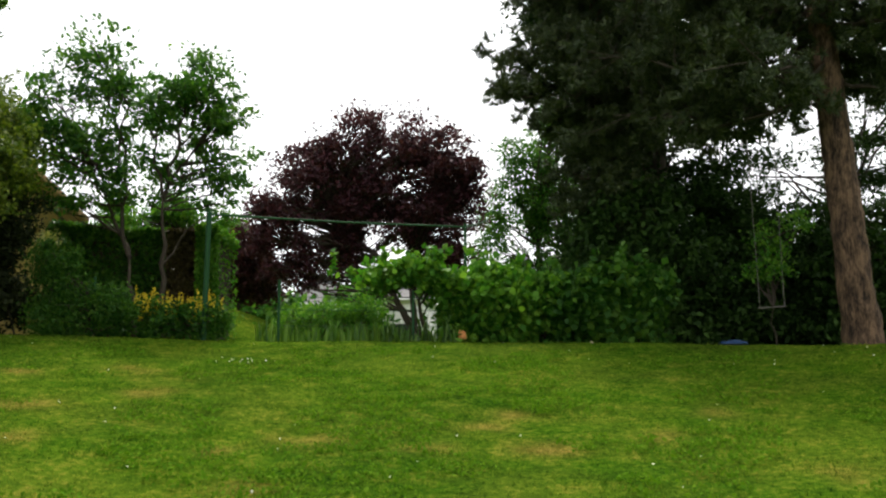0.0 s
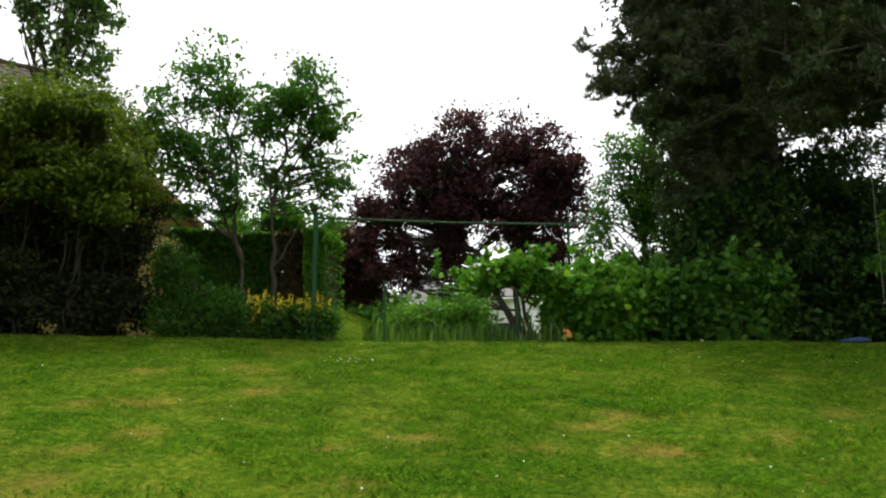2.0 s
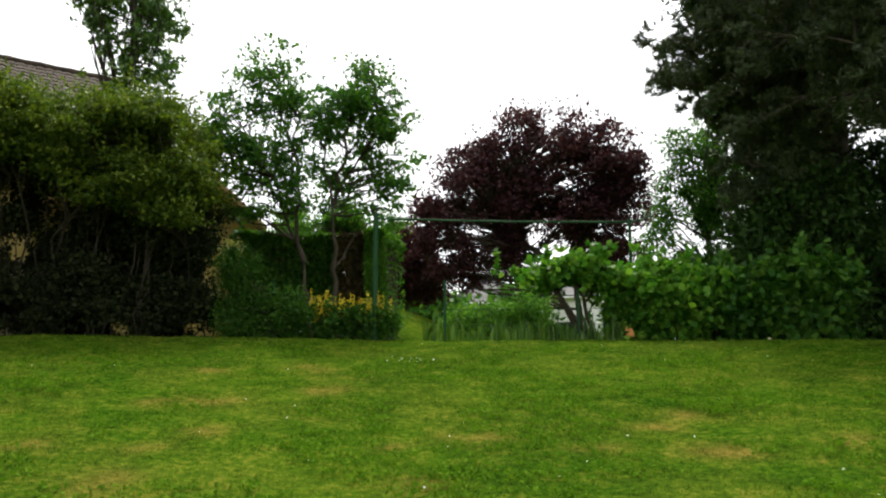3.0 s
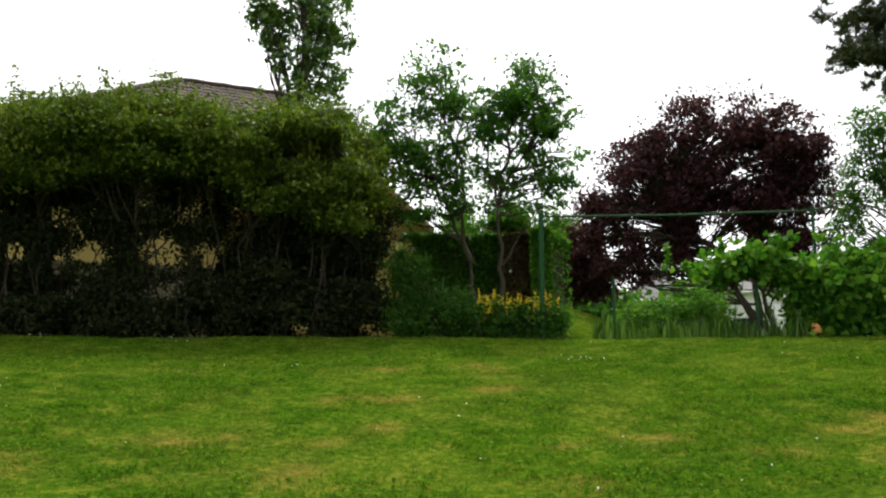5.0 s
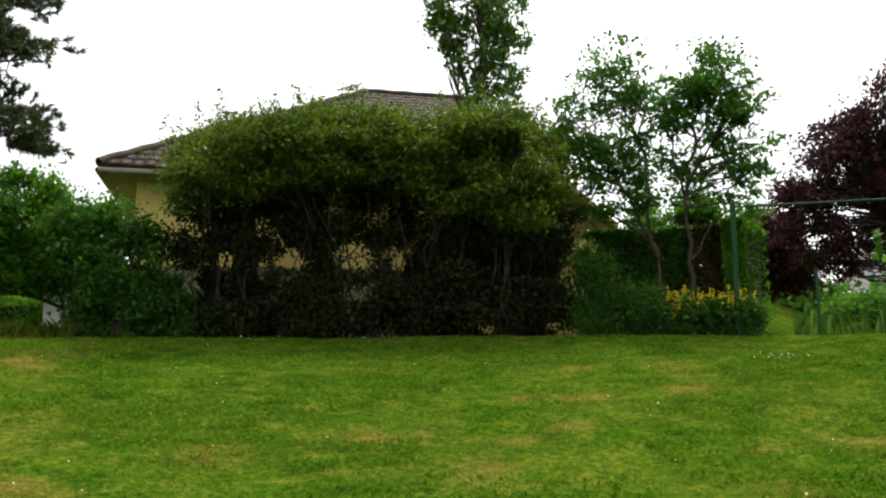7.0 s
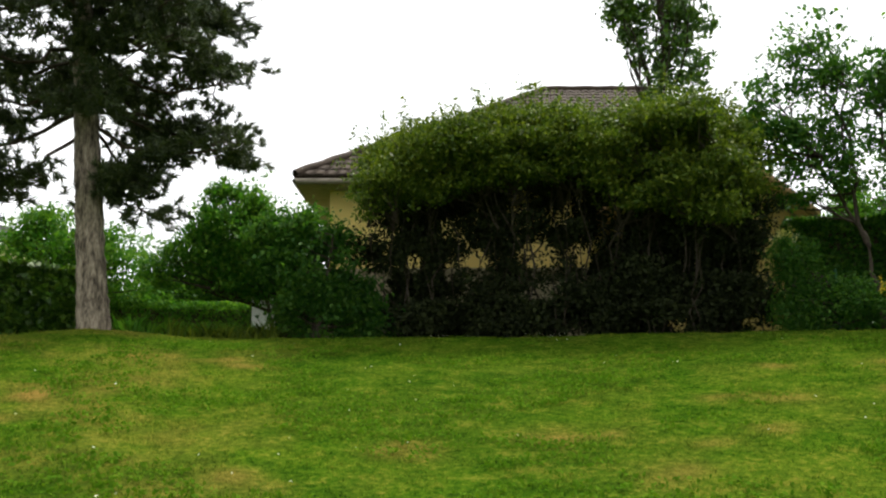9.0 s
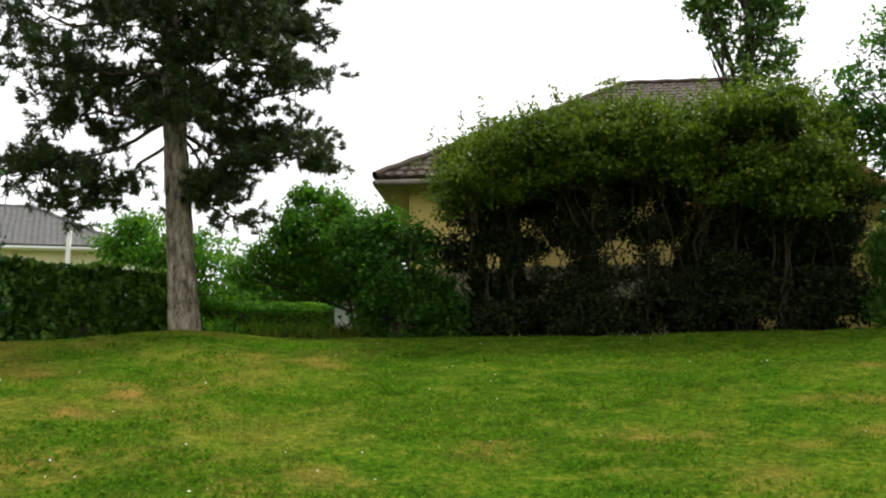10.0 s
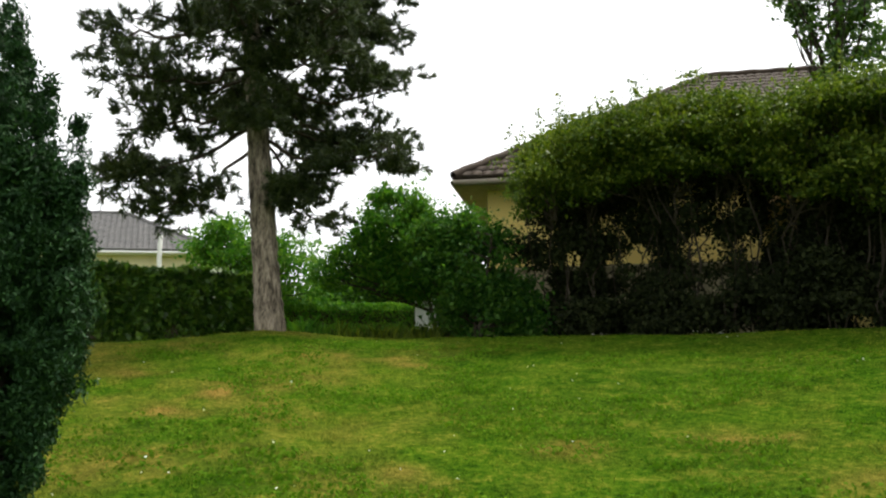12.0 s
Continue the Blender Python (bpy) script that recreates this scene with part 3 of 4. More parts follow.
def house(name, corner, v, w, long_, wide_, base, eave, rise, over, wall_mat, roof_mat, label, windows=(), plinth=0.0, trim=WHITE_PAINT, ridge_cap=True, hip=0.0, gable=False, tiles=0, tile=0.22):
    """A hipped house: corner is the eave's corner, v runs along its front and w along its side; hip is the run of the first hip; gable: the other end is a gable."""
    ob = thing(name, (corner.x, corner.y, base), label, "house")
    o = ob.location.copy()

    def p(a, b, z):
        q = corner + v * a + w * b
        return Vector((q.x, q.y, z)) - o

    turn = Matrix(((v.x, w.x, 0, corner.x - o.x), (v.y, w.y, 0, corner.y - o.y), (0, 0, 1, -o.z), (0, 0, 0, 1)))
    t = 0.3
    x0, x1, y0, y1 = over, long_ - over, over, wide_ - over
    for lo, hi in (((x0, y0, base), (x1, y0 + t, eave - 0.1)), ((x0, y1 - t, base), (x1, y1, eave - 0.1)),
                   ((x0, y0 + t, base), (x0 + t, y1 - t, eave - 0.1)), ((x1 - t, y0 + t, base), (x1, y1 - t, eave - 0.1))):
        bm = bmesh.new()
        box(bm, lo, hi, turn)
        part("wall", bm, wall_mat, ob)
    if plinth:
        bm = bmesh.new()
        box(bm, (x0 - 0.05, y0 - 0.05, base), (x1 + 0.05, y1 + 0.05, base + plinth), turn)
        box(bm, (x0 - 0.09, y0 - 0.09, base + plinth), (x1 + 0.09, y1 + 0.09, base + plinth + 0.05), turn)
        part("plinth", bm, PLINTH, ob, "grey-brown rendered plinth with a projecting ledge")
    half = wide_ / 2
    r0, r1 = p(hip or half, half, eave + rise), p(long_ if gable else long_ - half, half, eave + rise)
    c = [p(0, 0, eave), p(long_, 0, eave), p(long_, wide_, eave), p(0, wide_, eave)]
    roof = ob
    roof_face("roof_slope", (c[0], c[1], r1, r0), roof, roof_mat, tile, tile * 1.36, tiles)
    if gable:
        bm = bmesh.new()
        ends = [[bm.verts.new(p(a_, b_, z_)) for b_, z_ in ((y0, eave - 0.1), (y1, eave - 0.1), (half, eave + rise * (1 - over / half) - 0.2))] for a_ in (x1 - t, x1)]
        bm.faces.new(ends[0]), bm.faces.new(ends[1][::-1])
        for k in range(3):
            bm.faces.new((ends[0][k], ends[0][(k + 1) % 3], ends[1][(k + 1) % 3], ends[1][k]))
        part("gable_wall", bm, wall_mat, ob)
    else:
        roof_face("roof_slope", (c[1], c[2], r1 + v * 0.02, r1), roof, roof_mat, tile, tile * 1.36)
    roof_face("roof_slope", (c[2], c[3], r0, r1), roof, roof_mat, tile, tile * 1.36)
    roof_face("roof_slope", (c[3], c[0], r0, r0 - v * 0.02), roof, roof_mat, tile, tile * 1.36)
    if ridge_cap:
        for a, b in ((r0, r1), (c[0], r0), (c[1], r1), (c[2], r1), (c[3], r0)):
            n = max(3, int((b - a).length / 0.35))
            pts = [np.array(a + (b - a) * (k / n) + Vector((0, 0, 0.04 + (0.02 if k % 2 else 0)))) for k in range(n + 1)]
            tubes("ridge_tiles", [(pts, [0.09] * (n + 1))], roof_mat, roof, "", 8)
    bm = bmesh.new()
    box(bm, (0.04, 0.04, eave - 0.16), (long_ - 0.04, wide_ - 0.04, eave - 0.12), turn)
    part("soffit", bm, trim, ob, "pale painted soffit boards")
    for a, b in ((c[0], c[1]), (c[1], c[2]), (c[2], c[3]), (c[3], c[0])):
        tubes("gutter", [([np.array(a + Vector((0, 0, -0.10))), np.array((a + b) / 2 + Vector((0, 0, -0.10))), np.array(b + Vector((0, 0, -0.10)))], [0.06] * 3)], trim, ob, "", 8)
    for side, a, z, ww, hh in windows:
        bm = bmesh.new()
        win = thing("window", (0, 0, 0), "", "")
        win.parent = ob
        if side == "front":
            lo, hi = (a - ww / 2, y0 - 0.03, z), (a + ww / 2, y0 + 0.02, z + hh)
            inner = ((a - ww / 2 + 0.07, y0 - 0.036, z + 0.07), (a + ww / 2 - 0.07, y0 - 0.031, z + hh - 0.07))
        else:
            lo, hi = (x0 - 0.03, a - ww / 2, z), (x0 + 0.02, a + ww / 2, z + hh)
            inner = ((x0 - 0.036, a - ww / 2 + 0.07, z + 0.07), (x0 - 0.031, a + ww / 2 - 0.07, z + hh - 0.07))
        box(bm, lo, hi, turn)
        part("window_frame", bm, trim, win)
        bm = bmesh.new()
        box(bm, *inner, turn)
        part("pane", bm, GLASS_DARK, win)
    return ob


lawn()
yellow = house("house", H_N, H_V, H_W, H_LONG, H_WIDE, H_BASE, H_EAVE, H_RISE, H_OVER, PLASTER, TILE,
               "yellow plastered house with a brown tiled hip roof", plinth=1.55, trim=EAVES, hip=5.75, gable=True, tiles=300)


def gabled_wing(parent, az, d, half, over, peak, slope, depth):
    """A wing of the house whose gable looks at the lawn: wall, two tiled slopes, boarded soffits, verge boards."""
    o = parent.location
    out, side = Vector((*spot(az, 1.0), 0)), Vector((math.cos(radians(az)), -math.sin(radians(az)), 0))

    def p(a, b, z):
        return out * (d + b) + side * a + Vector((0, 0, z)) - o

    def prism(name, ring, b0, b1, material, label=""):
        bm = bmesh.new()
        ends = [[bm.verts.new(p(a, b, z)) for a, z in ring] for b in (b0, b1)]
        bm.faces.new(ends[0][::-1]), bm.faces.new(ends[1])
        for k in range(len(ring)):
            q = (k + 1) % len(ring)
            bm.faces.new((ends[0][k], ends[0][q], ends[1][q], ends[1][k]))
        bmesh.ops.recalc_face_normals(bm, faces=bm.faces[:])
        part(name, bm, material, parent, label)

    inner = half - 0.35
    prism("gable_wall", [(-inner, H_BASE), (inner, H_BASE), (inner, peak - inner * slope - 0.12), (0, peak - 0.12), (-inner, peak - inner * slope - 0.12)], over, over + 0.3, PLASTER)
    for sgn in (-1, 1):
        n = 10
        for k in range(n):
            a0, a1 = half * k / n, half * (k + 1) / n + 0.03
            prism("tile_course", [(sgn * a0, peak - a0 * slope + 0.04), (sgn * a1, peak - a1 * slope + 0.07), (sgn * a1, peak - a1 * slope + 0.01), (sgn * a0, peak - a0 * slope)], 0, depth, TILE)
        prism("soffit", [(0, peak - 0.01), (sgn * half, peak - half * slope - 0.01), (sgn * half, peak - half * slope - 0.06), (0, peak - 0.06)], 0.03, over, SOFFIT, "warm brown boarded soffit")
        prism("verge_board", [(0, peak + 0.05), (sgn * half, peak - half * slope + 0.05), (sgn * half, peak - half * slope - 0.05), (0, peak - 0.05)], -0.03, 0.0, SOFFIT, "warm brown verge board")


gabled_wing(yellow, -30.6, 15.5, 2.0, 1.1, 6.0, 0.93, 3.5)
far_n = Vector((*spot(-74.0, 33.0), 0))
far_v, far_w = Vector((-0.40, -0.9165, 0)), Vector((-0.9165, 0.40, 0))
far_house = house("house", far_n, far_v, far_w, 13.0, 9.0, 1.8, EYE + 33 * math.tan(radians(8.35)), 2.2, 0.5, PALE_PLASTER, SLATE,
                  "pale yellow house with a grey tiled roof", plinth=0.0)

# thicket in front of the yellow house: a lit roof of leaves over dark stems and inner leaves coloured dark for shade
TOP_LINE = ((-53.6, -52.8, -51.6, -50.0, -47.0, -44.0, -42.0, -40.0, -36.5, -34.5, -31.0, -29.4, -28.0, -27.0, -26.2),
            (11.5, 12.8, 15.2, 16.2, 16.9, 17.5, 17.7, 17.2, 17.0, 18.0, 17.6, 16.6, 15.3, 13.1, 11.6))
LOW_LINE = ((-54, -50, -44, -37, -33, -28, -25), (11.5, 13.4, 14.0, 13.4, 11.6, 10.0, 10.6))
for k, (az, low_n) in enumerate([(-50.8, 700), (-48.0, 640), (-45.0, 520), (-41.8, 430), (-38.6, 640), (-35.3, 900), (-32.2, 950), (-29.3, 800)]):
    rng = np.random.default_rng(100 + k)
    d = 13.5
    p = at(az, d)
    stems = []
    for _ in range(7):
        a_ = az + rng.normal() * 1.3
        q = at(a_, d + rng.uniform(-0.2, 0.8), -0.05)
        e = at_el(a_ + rng.normal() * 1.8, d + rng.uniform(-0.8, 0.6), np.interp(a_, *TOP_LINE) - rng.uniform(1.0, 3.5))
        stems.append((tuple(q), tuple(e), rng.uniform(0.010, 0.022)))
    blobs = []
    for q in range(30):
        a_ = min(az + rng.uniform(-2.1, 2.1), -28.0)
        hi, lo = np.interp(a_, *TOP_LINE), np.interp(a_, *LOW_LINE)
        drop_ = rng.uniform() ** 1.5
        near = rng.uniform(-1.15, 0.75)
        blobs.append((*at_el(a_, d + near, hi - 0.45 + 0.4 * math.sin(a_ * 5.1) + 0.25 * math.sin(a_ * 13.0) - (hi - lo) * drop_ - 0.7 * max(-near - 0.5, 0)), rng.uniform(0.3, 0.5), rng.uniform(0.3, 0.5), rng.uniform(0.14, 0.28)))
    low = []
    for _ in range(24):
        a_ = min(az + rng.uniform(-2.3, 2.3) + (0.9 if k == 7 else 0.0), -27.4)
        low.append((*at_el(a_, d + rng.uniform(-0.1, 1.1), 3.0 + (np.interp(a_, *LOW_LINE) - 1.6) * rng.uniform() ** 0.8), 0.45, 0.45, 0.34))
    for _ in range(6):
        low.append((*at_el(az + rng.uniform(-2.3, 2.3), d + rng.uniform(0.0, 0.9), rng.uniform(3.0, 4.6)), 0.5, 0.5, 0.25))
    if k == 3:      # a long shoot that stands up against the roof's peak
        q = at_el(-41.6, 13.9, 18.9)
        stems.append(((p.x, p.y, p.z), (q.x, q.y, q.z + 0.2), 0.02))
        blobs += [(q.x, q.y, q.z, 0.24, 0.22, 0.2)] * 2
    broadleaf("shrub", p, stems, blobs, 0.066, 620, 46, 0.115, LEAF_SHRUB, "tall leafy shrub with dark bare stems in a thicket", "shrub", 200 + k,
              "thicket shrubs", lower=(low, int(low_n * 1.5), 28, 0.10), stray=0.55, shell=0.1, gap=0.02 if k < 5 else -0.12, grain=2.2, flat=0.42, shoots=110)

p = at(-25.4, 14.2)
broadleaf("shrub", p, [((p.x, p.y, p.z - 0.05), (*at_el(-25.5, 14.2, 8.2),), 0.02)], [(*at_el(-25.6, 14.2, e), 0.14, 0.2, 0.22) for e in (4.0, 5.5, 7.0, 8.2)],
          0.06, 60, 18, 0.07, LEAF_PALE, "pale variegated shrub at the end of the thicket", "shrub", 232, stray=0.2, gap=-0.1, grain=2.5)

# tall narrow tree behind the thicket
p = at(-32.0, 18.5)
broadleaf("tree", p, [((p.x, p.y, p.z - 0.1), (p.x, p.y, 11.5), 0.12)],
          [(*at_el(-31.6, 18.5, 24.3), 0.85, 0.9, 1.3), (*at_el(-31.8, 18.5, 20.3), 0.75, 0.8, 1.0), (*at_el(-34.9, 18.5, 24.2), 0.45, 0.5, 0.7), (*at_el(-34.2, 18.5, 22.2), 0.35, 0.4, 0.5),
           (*at_el(-30.2, 18.5, 21.6), 0.5, 0.5, 0.7), (*at_el(-32.4, 18.5, 28.5), 0.9, 0.8, 1.3), (*at_el(-32.4, 18.5, 17.6), 0.5, 0.5, 0.5)],
          0.13, 330, 26, 0.12, LEAF_LAUREL, "tall narrow dark green tree behind the thicket", "tree", 31, stray=0.35, gap=0.0, grain=1.9, shell=0.1, twigs=0.2)

# the pair of young trees
for az_b, blobs, stems, seed in (
        (-20.1, [(-23.0, 20.4, 0.5, 0.5), (-21.4, 18.6, 0.45, 0.5), (-24.6, 19.0, 0.5, 0.45), (-23.2, 17.6, 0.5, 0.5), (-25.8, 17.0, 0.5, 0.45), (-21.6, 16.0, 0.45, 0.45), (-24.0, 15.4, 0.55, 0.45),
                 (-26.6, 15.2, 0.4, 0.4), (-25.2, 13.6, 0.5, 0.4), (-22.4, 13.6, 0.5, 0.4), (-23.6, 12.2, 0.45, 0.3), (-21.0, 12.6, 0.35, 0.4), (-27.0, 17.6, 0.3, 0.25), (-22.0, 11.2, 0.4, 0.25), (-24.6, 11.4, 0.35, 0.25)],
         [((-20.1, 2.7), (-20.7, 8.0), 0.05), ((-20.6, 7.6), (-23.4, 14.0), 0.032), ((-20.7, 7.8), (-21.4, 18.5), 0.034), ((-22.6, 12.0), (-25.2, 17.0), 0.022), ((-21.0, 12.0), (-23.0, 20.5), 0.024)], 41),
        (-18.4, [(-17.3, 19.4, 0.6, 0.45), (-15.6, 18.4, 0.5, 0.45), (-19.0, 18.4, 0.4, 0.45), (-17.6, 17.2, 0.6, 0.5), (-15.0, 16.4, 0.5, 0.45), (-19.6, 15.8, 0.4, 0.5), (-17.0, 14.8, 0.6, 0.45),
                 (-13.8, 15.2, 0.35, 0.35), (-15.4, 13.8, 0.45, 0.4), (-18.8, 13.2, 0.45, 0.4), (-16.6, 12.2, 0.45, 0.3), (-14.2, 13.0, 0.3, 0.25), (-16.2, 20.2, 0.35, 0.25), (-19.4, 11.4, 0.35, 0.25), (-15.4, 11.6, 0.35, 0.2)],
         [((-18.4, 2.7), (-18.7, 11.8), 0.055), ((-18.7, 11.6), (-17.3, 19.4), 0.036), ((-18.4, 12.6), (-15.4, 16.8), 0.026), ((-18.7, 11.4), (-19.6, 17.4), 0.026), ((-17.9, 14.4), (-15.8, 19.0), 0.02)], 42)):
    d = 14.0
    p = at(az_b, d)
    broadleaf("tree", p, [((*at_el(a[0], d, a[1]),), (*at_el(b[0], d, b[1]),), r) for a, b, r in stems],
              [(*at_el(a, d + 0.35 * math.sin(a * 7 + e), e), w, w, hh) for a, e, w, hh in blobs], 0.092, 390, 17, 0.10, LEAF_GREEN,
              "slender young tree with an airy light crown", "tree", seed, "young trees", stray=0.3, shell=0.1, gap=0.06, grain=2.6)

# bush that looks over the hedge
p = at(-16.8, 17.2)
broadleaf("shrub", p, [((p.x, p.y, p.z - 0.05), (*at_el(-16.8, 17.2, 9.5),), 0.05)], [(*at_el(a_, 17.2, e_), 0.4, 0.4, 0.35) for a_, e_ in ((-19.4, 10.0), (-18.0, 10.6), (-16.4, 10.8), (-15.0, 10.6), (-17.0, 8.5), (-21.0, 10.0))],
          0.09, 240, 26, 0.12, LEAF_BRIGHT, "light green bush behind the clipped hedge", "shrub", 54, stray=0.2, gap=-0.1)

# tall clipped hedge with its end
clipped_hedge("hedge", spot(-25.3, 14.9), spot(-17.9, 15.2), 1.0, EYE + 15.0 * math.tan(radians(9.75)), 0.085, 14000, LEAF_GREEN, "tall clipped green hedge with a flat top", 51)
# the hedge's end takes brighter leaves: sunlight on it is put into the colour
clipped_hedge("hedge", spot(-16.6, 14.6), spot(-15.1, 14.5), 1.6, EYE + 14.5 * math.tan(radians(10.1)), 0.07, 9000, LEAF_BRIGHT, "clipped end of a tall hedge, brighter green for the sun on it", 52)

clipped_hedge("hedge", spot(-18.4, 15.1), spot(-16.1, 15.0), 1.2, EYE + 15.0 * math.tan(radians(9.7)), 0.07, 12000, LEAF_BROWN, "dark brown stretch of a tall hedge", 53)

# green steel posts with a bar
def pole(name, a, b, r, material, label, category, group=""):
    ob = thing(name, a, label, category, group)
    n = 5
    pts = [np.array(Vector(a).lerp(Vector(b), k / (n - 1)) - Vector(a)) for k in range(n)]
    tubes("pole", [(pts, [r] * n)], material, ob, "", 10)
    return ob


frame_ = thing("clothes_line_frame", at(-15.8, 12.9), "green steel frame of two posts and a long bar", "frame")
o = frame_.location.copy()
tops = [at_el(-15.75, 12.9, 10.7), at_el(1.6, 13.6, 10.12), at_el(3.2, 15.6, 10.6)]
for (az, d), t_ in zip(((-15.85, 12.9), (1.6, 13.6)), tops):
    a = at(az, d, -0.1)
    tubes("post", [([np.array(a - o), np.array((a + t_) / 2 - o), np.array(t_ - o + Vector((0, 0, 0.06)))], [0.04 if az < 0 else 0.025] * 3)], GREEN_PAINT, frame_, "", 10)
for a, b in ((tops[0], tops[1]), (tops[1], tops[2])):
    tubes("bar", [([np.array(a - o), np.array((a + b) / 2 - o - Vector((0, 0, 0.02))), np.array(b - o)], [0.016] * 3)], GREEN_PAINT, frame_, "", 8)
for az, el in ((-11.05, 6.5), (-22.6, 6.4), (-2.0, 5.8)):
    pole("fence_post", at(az, 13.2, -0.1), at_el(az, 13.2, el), 0.022, GREEN_PAINT, "thin green steel fence post", "post", "fence posts")

# purple plum and its small neighbour
p = at(-1.8, 20.0)
broadleaf("tree", p, [((p.x, p.y, p.z), (*at_el(-4.6, 20, 8.5),), 0.11), ((p.x + 0.1, p.y, p.z), (*at_el(-2.2, 20.3, 9.0),), 0.10),
                      ((*at_el(-3.8, 20, 7.5),), (*at_el(-8.5, 20, 12),), 0.07)],
          [(*at_el(-4.0, 20, 15.0), 1.7, 1.6, 1.15), (*at_el(-7.6, 20, 13.0), 1.5, 1.4, 1.1), (*at_el(-0.6, 20, 13.8), 1.25, 1.3, 1.2), (*at_el(-10.2, 20, 10.2), 0.9, 1.0, 0.9),
           (*at_el(0.8, 20, 11.0), 0.8, 1.0, 0.9), (*at_el(-3.5, 20, 10.8), 1.6, 1.4, 0.75), (*at_el(-11.4, 20, 8.2), 0.7, 0.8, 0.6), (*at_el(-8.8, 20, 7.4), 0.7, 0.7, 0.6), (*at_el(-6.6, 20, 8.6), 0.7, 0.7, 0.6), (*at_el(0.2, 20, 8.4), 0.7, 0.8, 0.5), (*at_el(-11.6, 20, 11.4), 0.6, 0.7, 0.5), (*at_el(-8.6, 20, 14.6), 0.9, 1.0, 0.6), (*at_el(0.8, 20, 13.6), 0.8, 0.9, 0.6)],
          0.105, 1850, 26, 0.13, LEAF_PLUM, "purple-leaved plum tree with a wide domed crown", "tree", 61, stray=0.2, shell=0.1, gap=0.13, grain=2.0)
p = at(-13.6, 21.5)
broadleaf("tree", p, [((p.x, p.y, p.z), (p.x, p.y, p.z + 1.8), 0.07)],
          [(*at_el(-13.8, 21.5, 8.8), 0.9, 0.9, 0.6), (*at_el(-13.4, 21.5, 6.9), 0.95, 0.9, 0.7), (*at_el(-14.6, 21.5, 7.0), 0.7, 0.7, 0.8), (*at_el(-12.2, 21.5, 6.6), 0.6, 0.6, 0.6)],
          0.11, 420, 44, 0.15, LEAF_PLUM, "small dark purple-leaved tree", "tree", 62, stray=0.1)

# vine-covered fence
for k, az in enumerate([-2.5, 2.7, 5.6, 8.6, 11.8]):
    p = at(az, 13.4)
    top = 7.2 + 0.5 * math.sin(k * 1.9)
    zt = EYE + 13.4 * math.tan(radians(top))
    vine_blobs = [(p.x, p.y, zt - 0.42, 0.6, 0.45, 0.34), (p.x + 0.35, p.y, zt - 0.5, 0.5, 0.4, 0.34), (p.x, p.y + 0.1, zt - 0.9, 0.6, 0.4, 0.5), (p.x + 0.3, p.y + 0.25, zt - 1.05, 0.6, 0.3, 0.35)]
    if k == 0:      # only an arch of shoots at this end, open underneath
        vine_blobs = [(*at_el(a_, 13.4, e_), 0.3, 0.3, 0.12) for a_, e_ in ((-4.2, 6.5), (-3.0, 7.0), (-1.6, 7.2))] + [(*at_el(-0.8, 13.4, 6.0), 0.2, 0.3, 0.3)]
    stems = None
    if k == 0:      # two bare stems that part from one foot
        stems = [((*at(-1.0, 13.5, -0.05),), (*at_el(-3.9, 13.4, 6.3),), 0.045), ((*at(-0.9, 13.5, -0.05),), (*at_el(-2.0, 13.4, 6.9),), 0.042)]
    broadleaf("vine", p, stems or [((p.x - 0.2, p.y + 0.1, p.z - 0.05), (p.x, p.y, zt - 0.35), 0.03), ((p.x + 0.3, p.y, p.z - 0.05), (p.x + 0.4, p.y, zt - 0.4), 0.025)],
              vine_blobs,
              0.12, 150 if k == 0 else 380, 19, 0.11, LEAF_BRIGHT if k < 3 else LEAF_GREEN, "broad-leaved climbing vine grown over a fence", "vine", 70 + k, "vines", slim=0.85, stray=0.45, gap=-0.1, grain=2.8, shoots=14)

# big dark conifer and the trees beside the swing
rngc = np.random.default_rng(7)
p = at(14.0, 17.5)
bl = []
for k in range(46):
    hgt = k / 45
    z = p.z + 1.2 + 10.5 * hgt
    wid = 3.0 * (1 - 0.25 * hgt)
    a = rngc.uniform(0, 2 * np.pi)
    bl.append((p.x + wid * 0.6 * math.cos(a) * (0.45 if math.cos(a) < 0 and hgt < 0.42 else 1.0), p.y + wid * 0.5 * math.sin(a), z, 1.1, 1.0, 0.6))
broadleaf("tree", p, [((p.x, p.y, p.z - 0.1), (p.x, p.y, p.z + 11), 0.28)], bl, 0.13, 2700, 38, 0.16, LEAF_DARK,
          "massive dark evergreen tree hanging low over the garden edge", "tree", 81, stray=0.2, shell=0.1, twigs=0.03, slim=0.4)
p = at(6.5, 22.0)
broadleaf("tree", p, [((p.x, p.y, p.z - 0.1), (*at_el(6.5, 22, 11),), 0.14)],
          [(*at_el(5.0, 22, 11.0), 1.1, 1.1, 0.9), (*at_el(7.5, 22, 12.5), 1.3, 1.1, 1.2), (*at_el(6.0, 22, 7.6), 1.5, 1.1, 0.8), (*at_el(9.0, 22, 9.0), 1.2, 1.1, 1.2), (*at_el(3.8, 22, 8.2), 0.8, 0.9, 0.7), (*at_el(6.6, 22, 15.4), 1.0, 1.0, 0.8), (*at_el(8.6, 22, 17.0), 1.0, 1.0, 0.8)],
          0.11, 560, 30, 0.15, LEAF_GREEN, "light green broadleaf tree behind the vine", "tree", 82, stray=0.2, gap=0.0, grain=1.2)
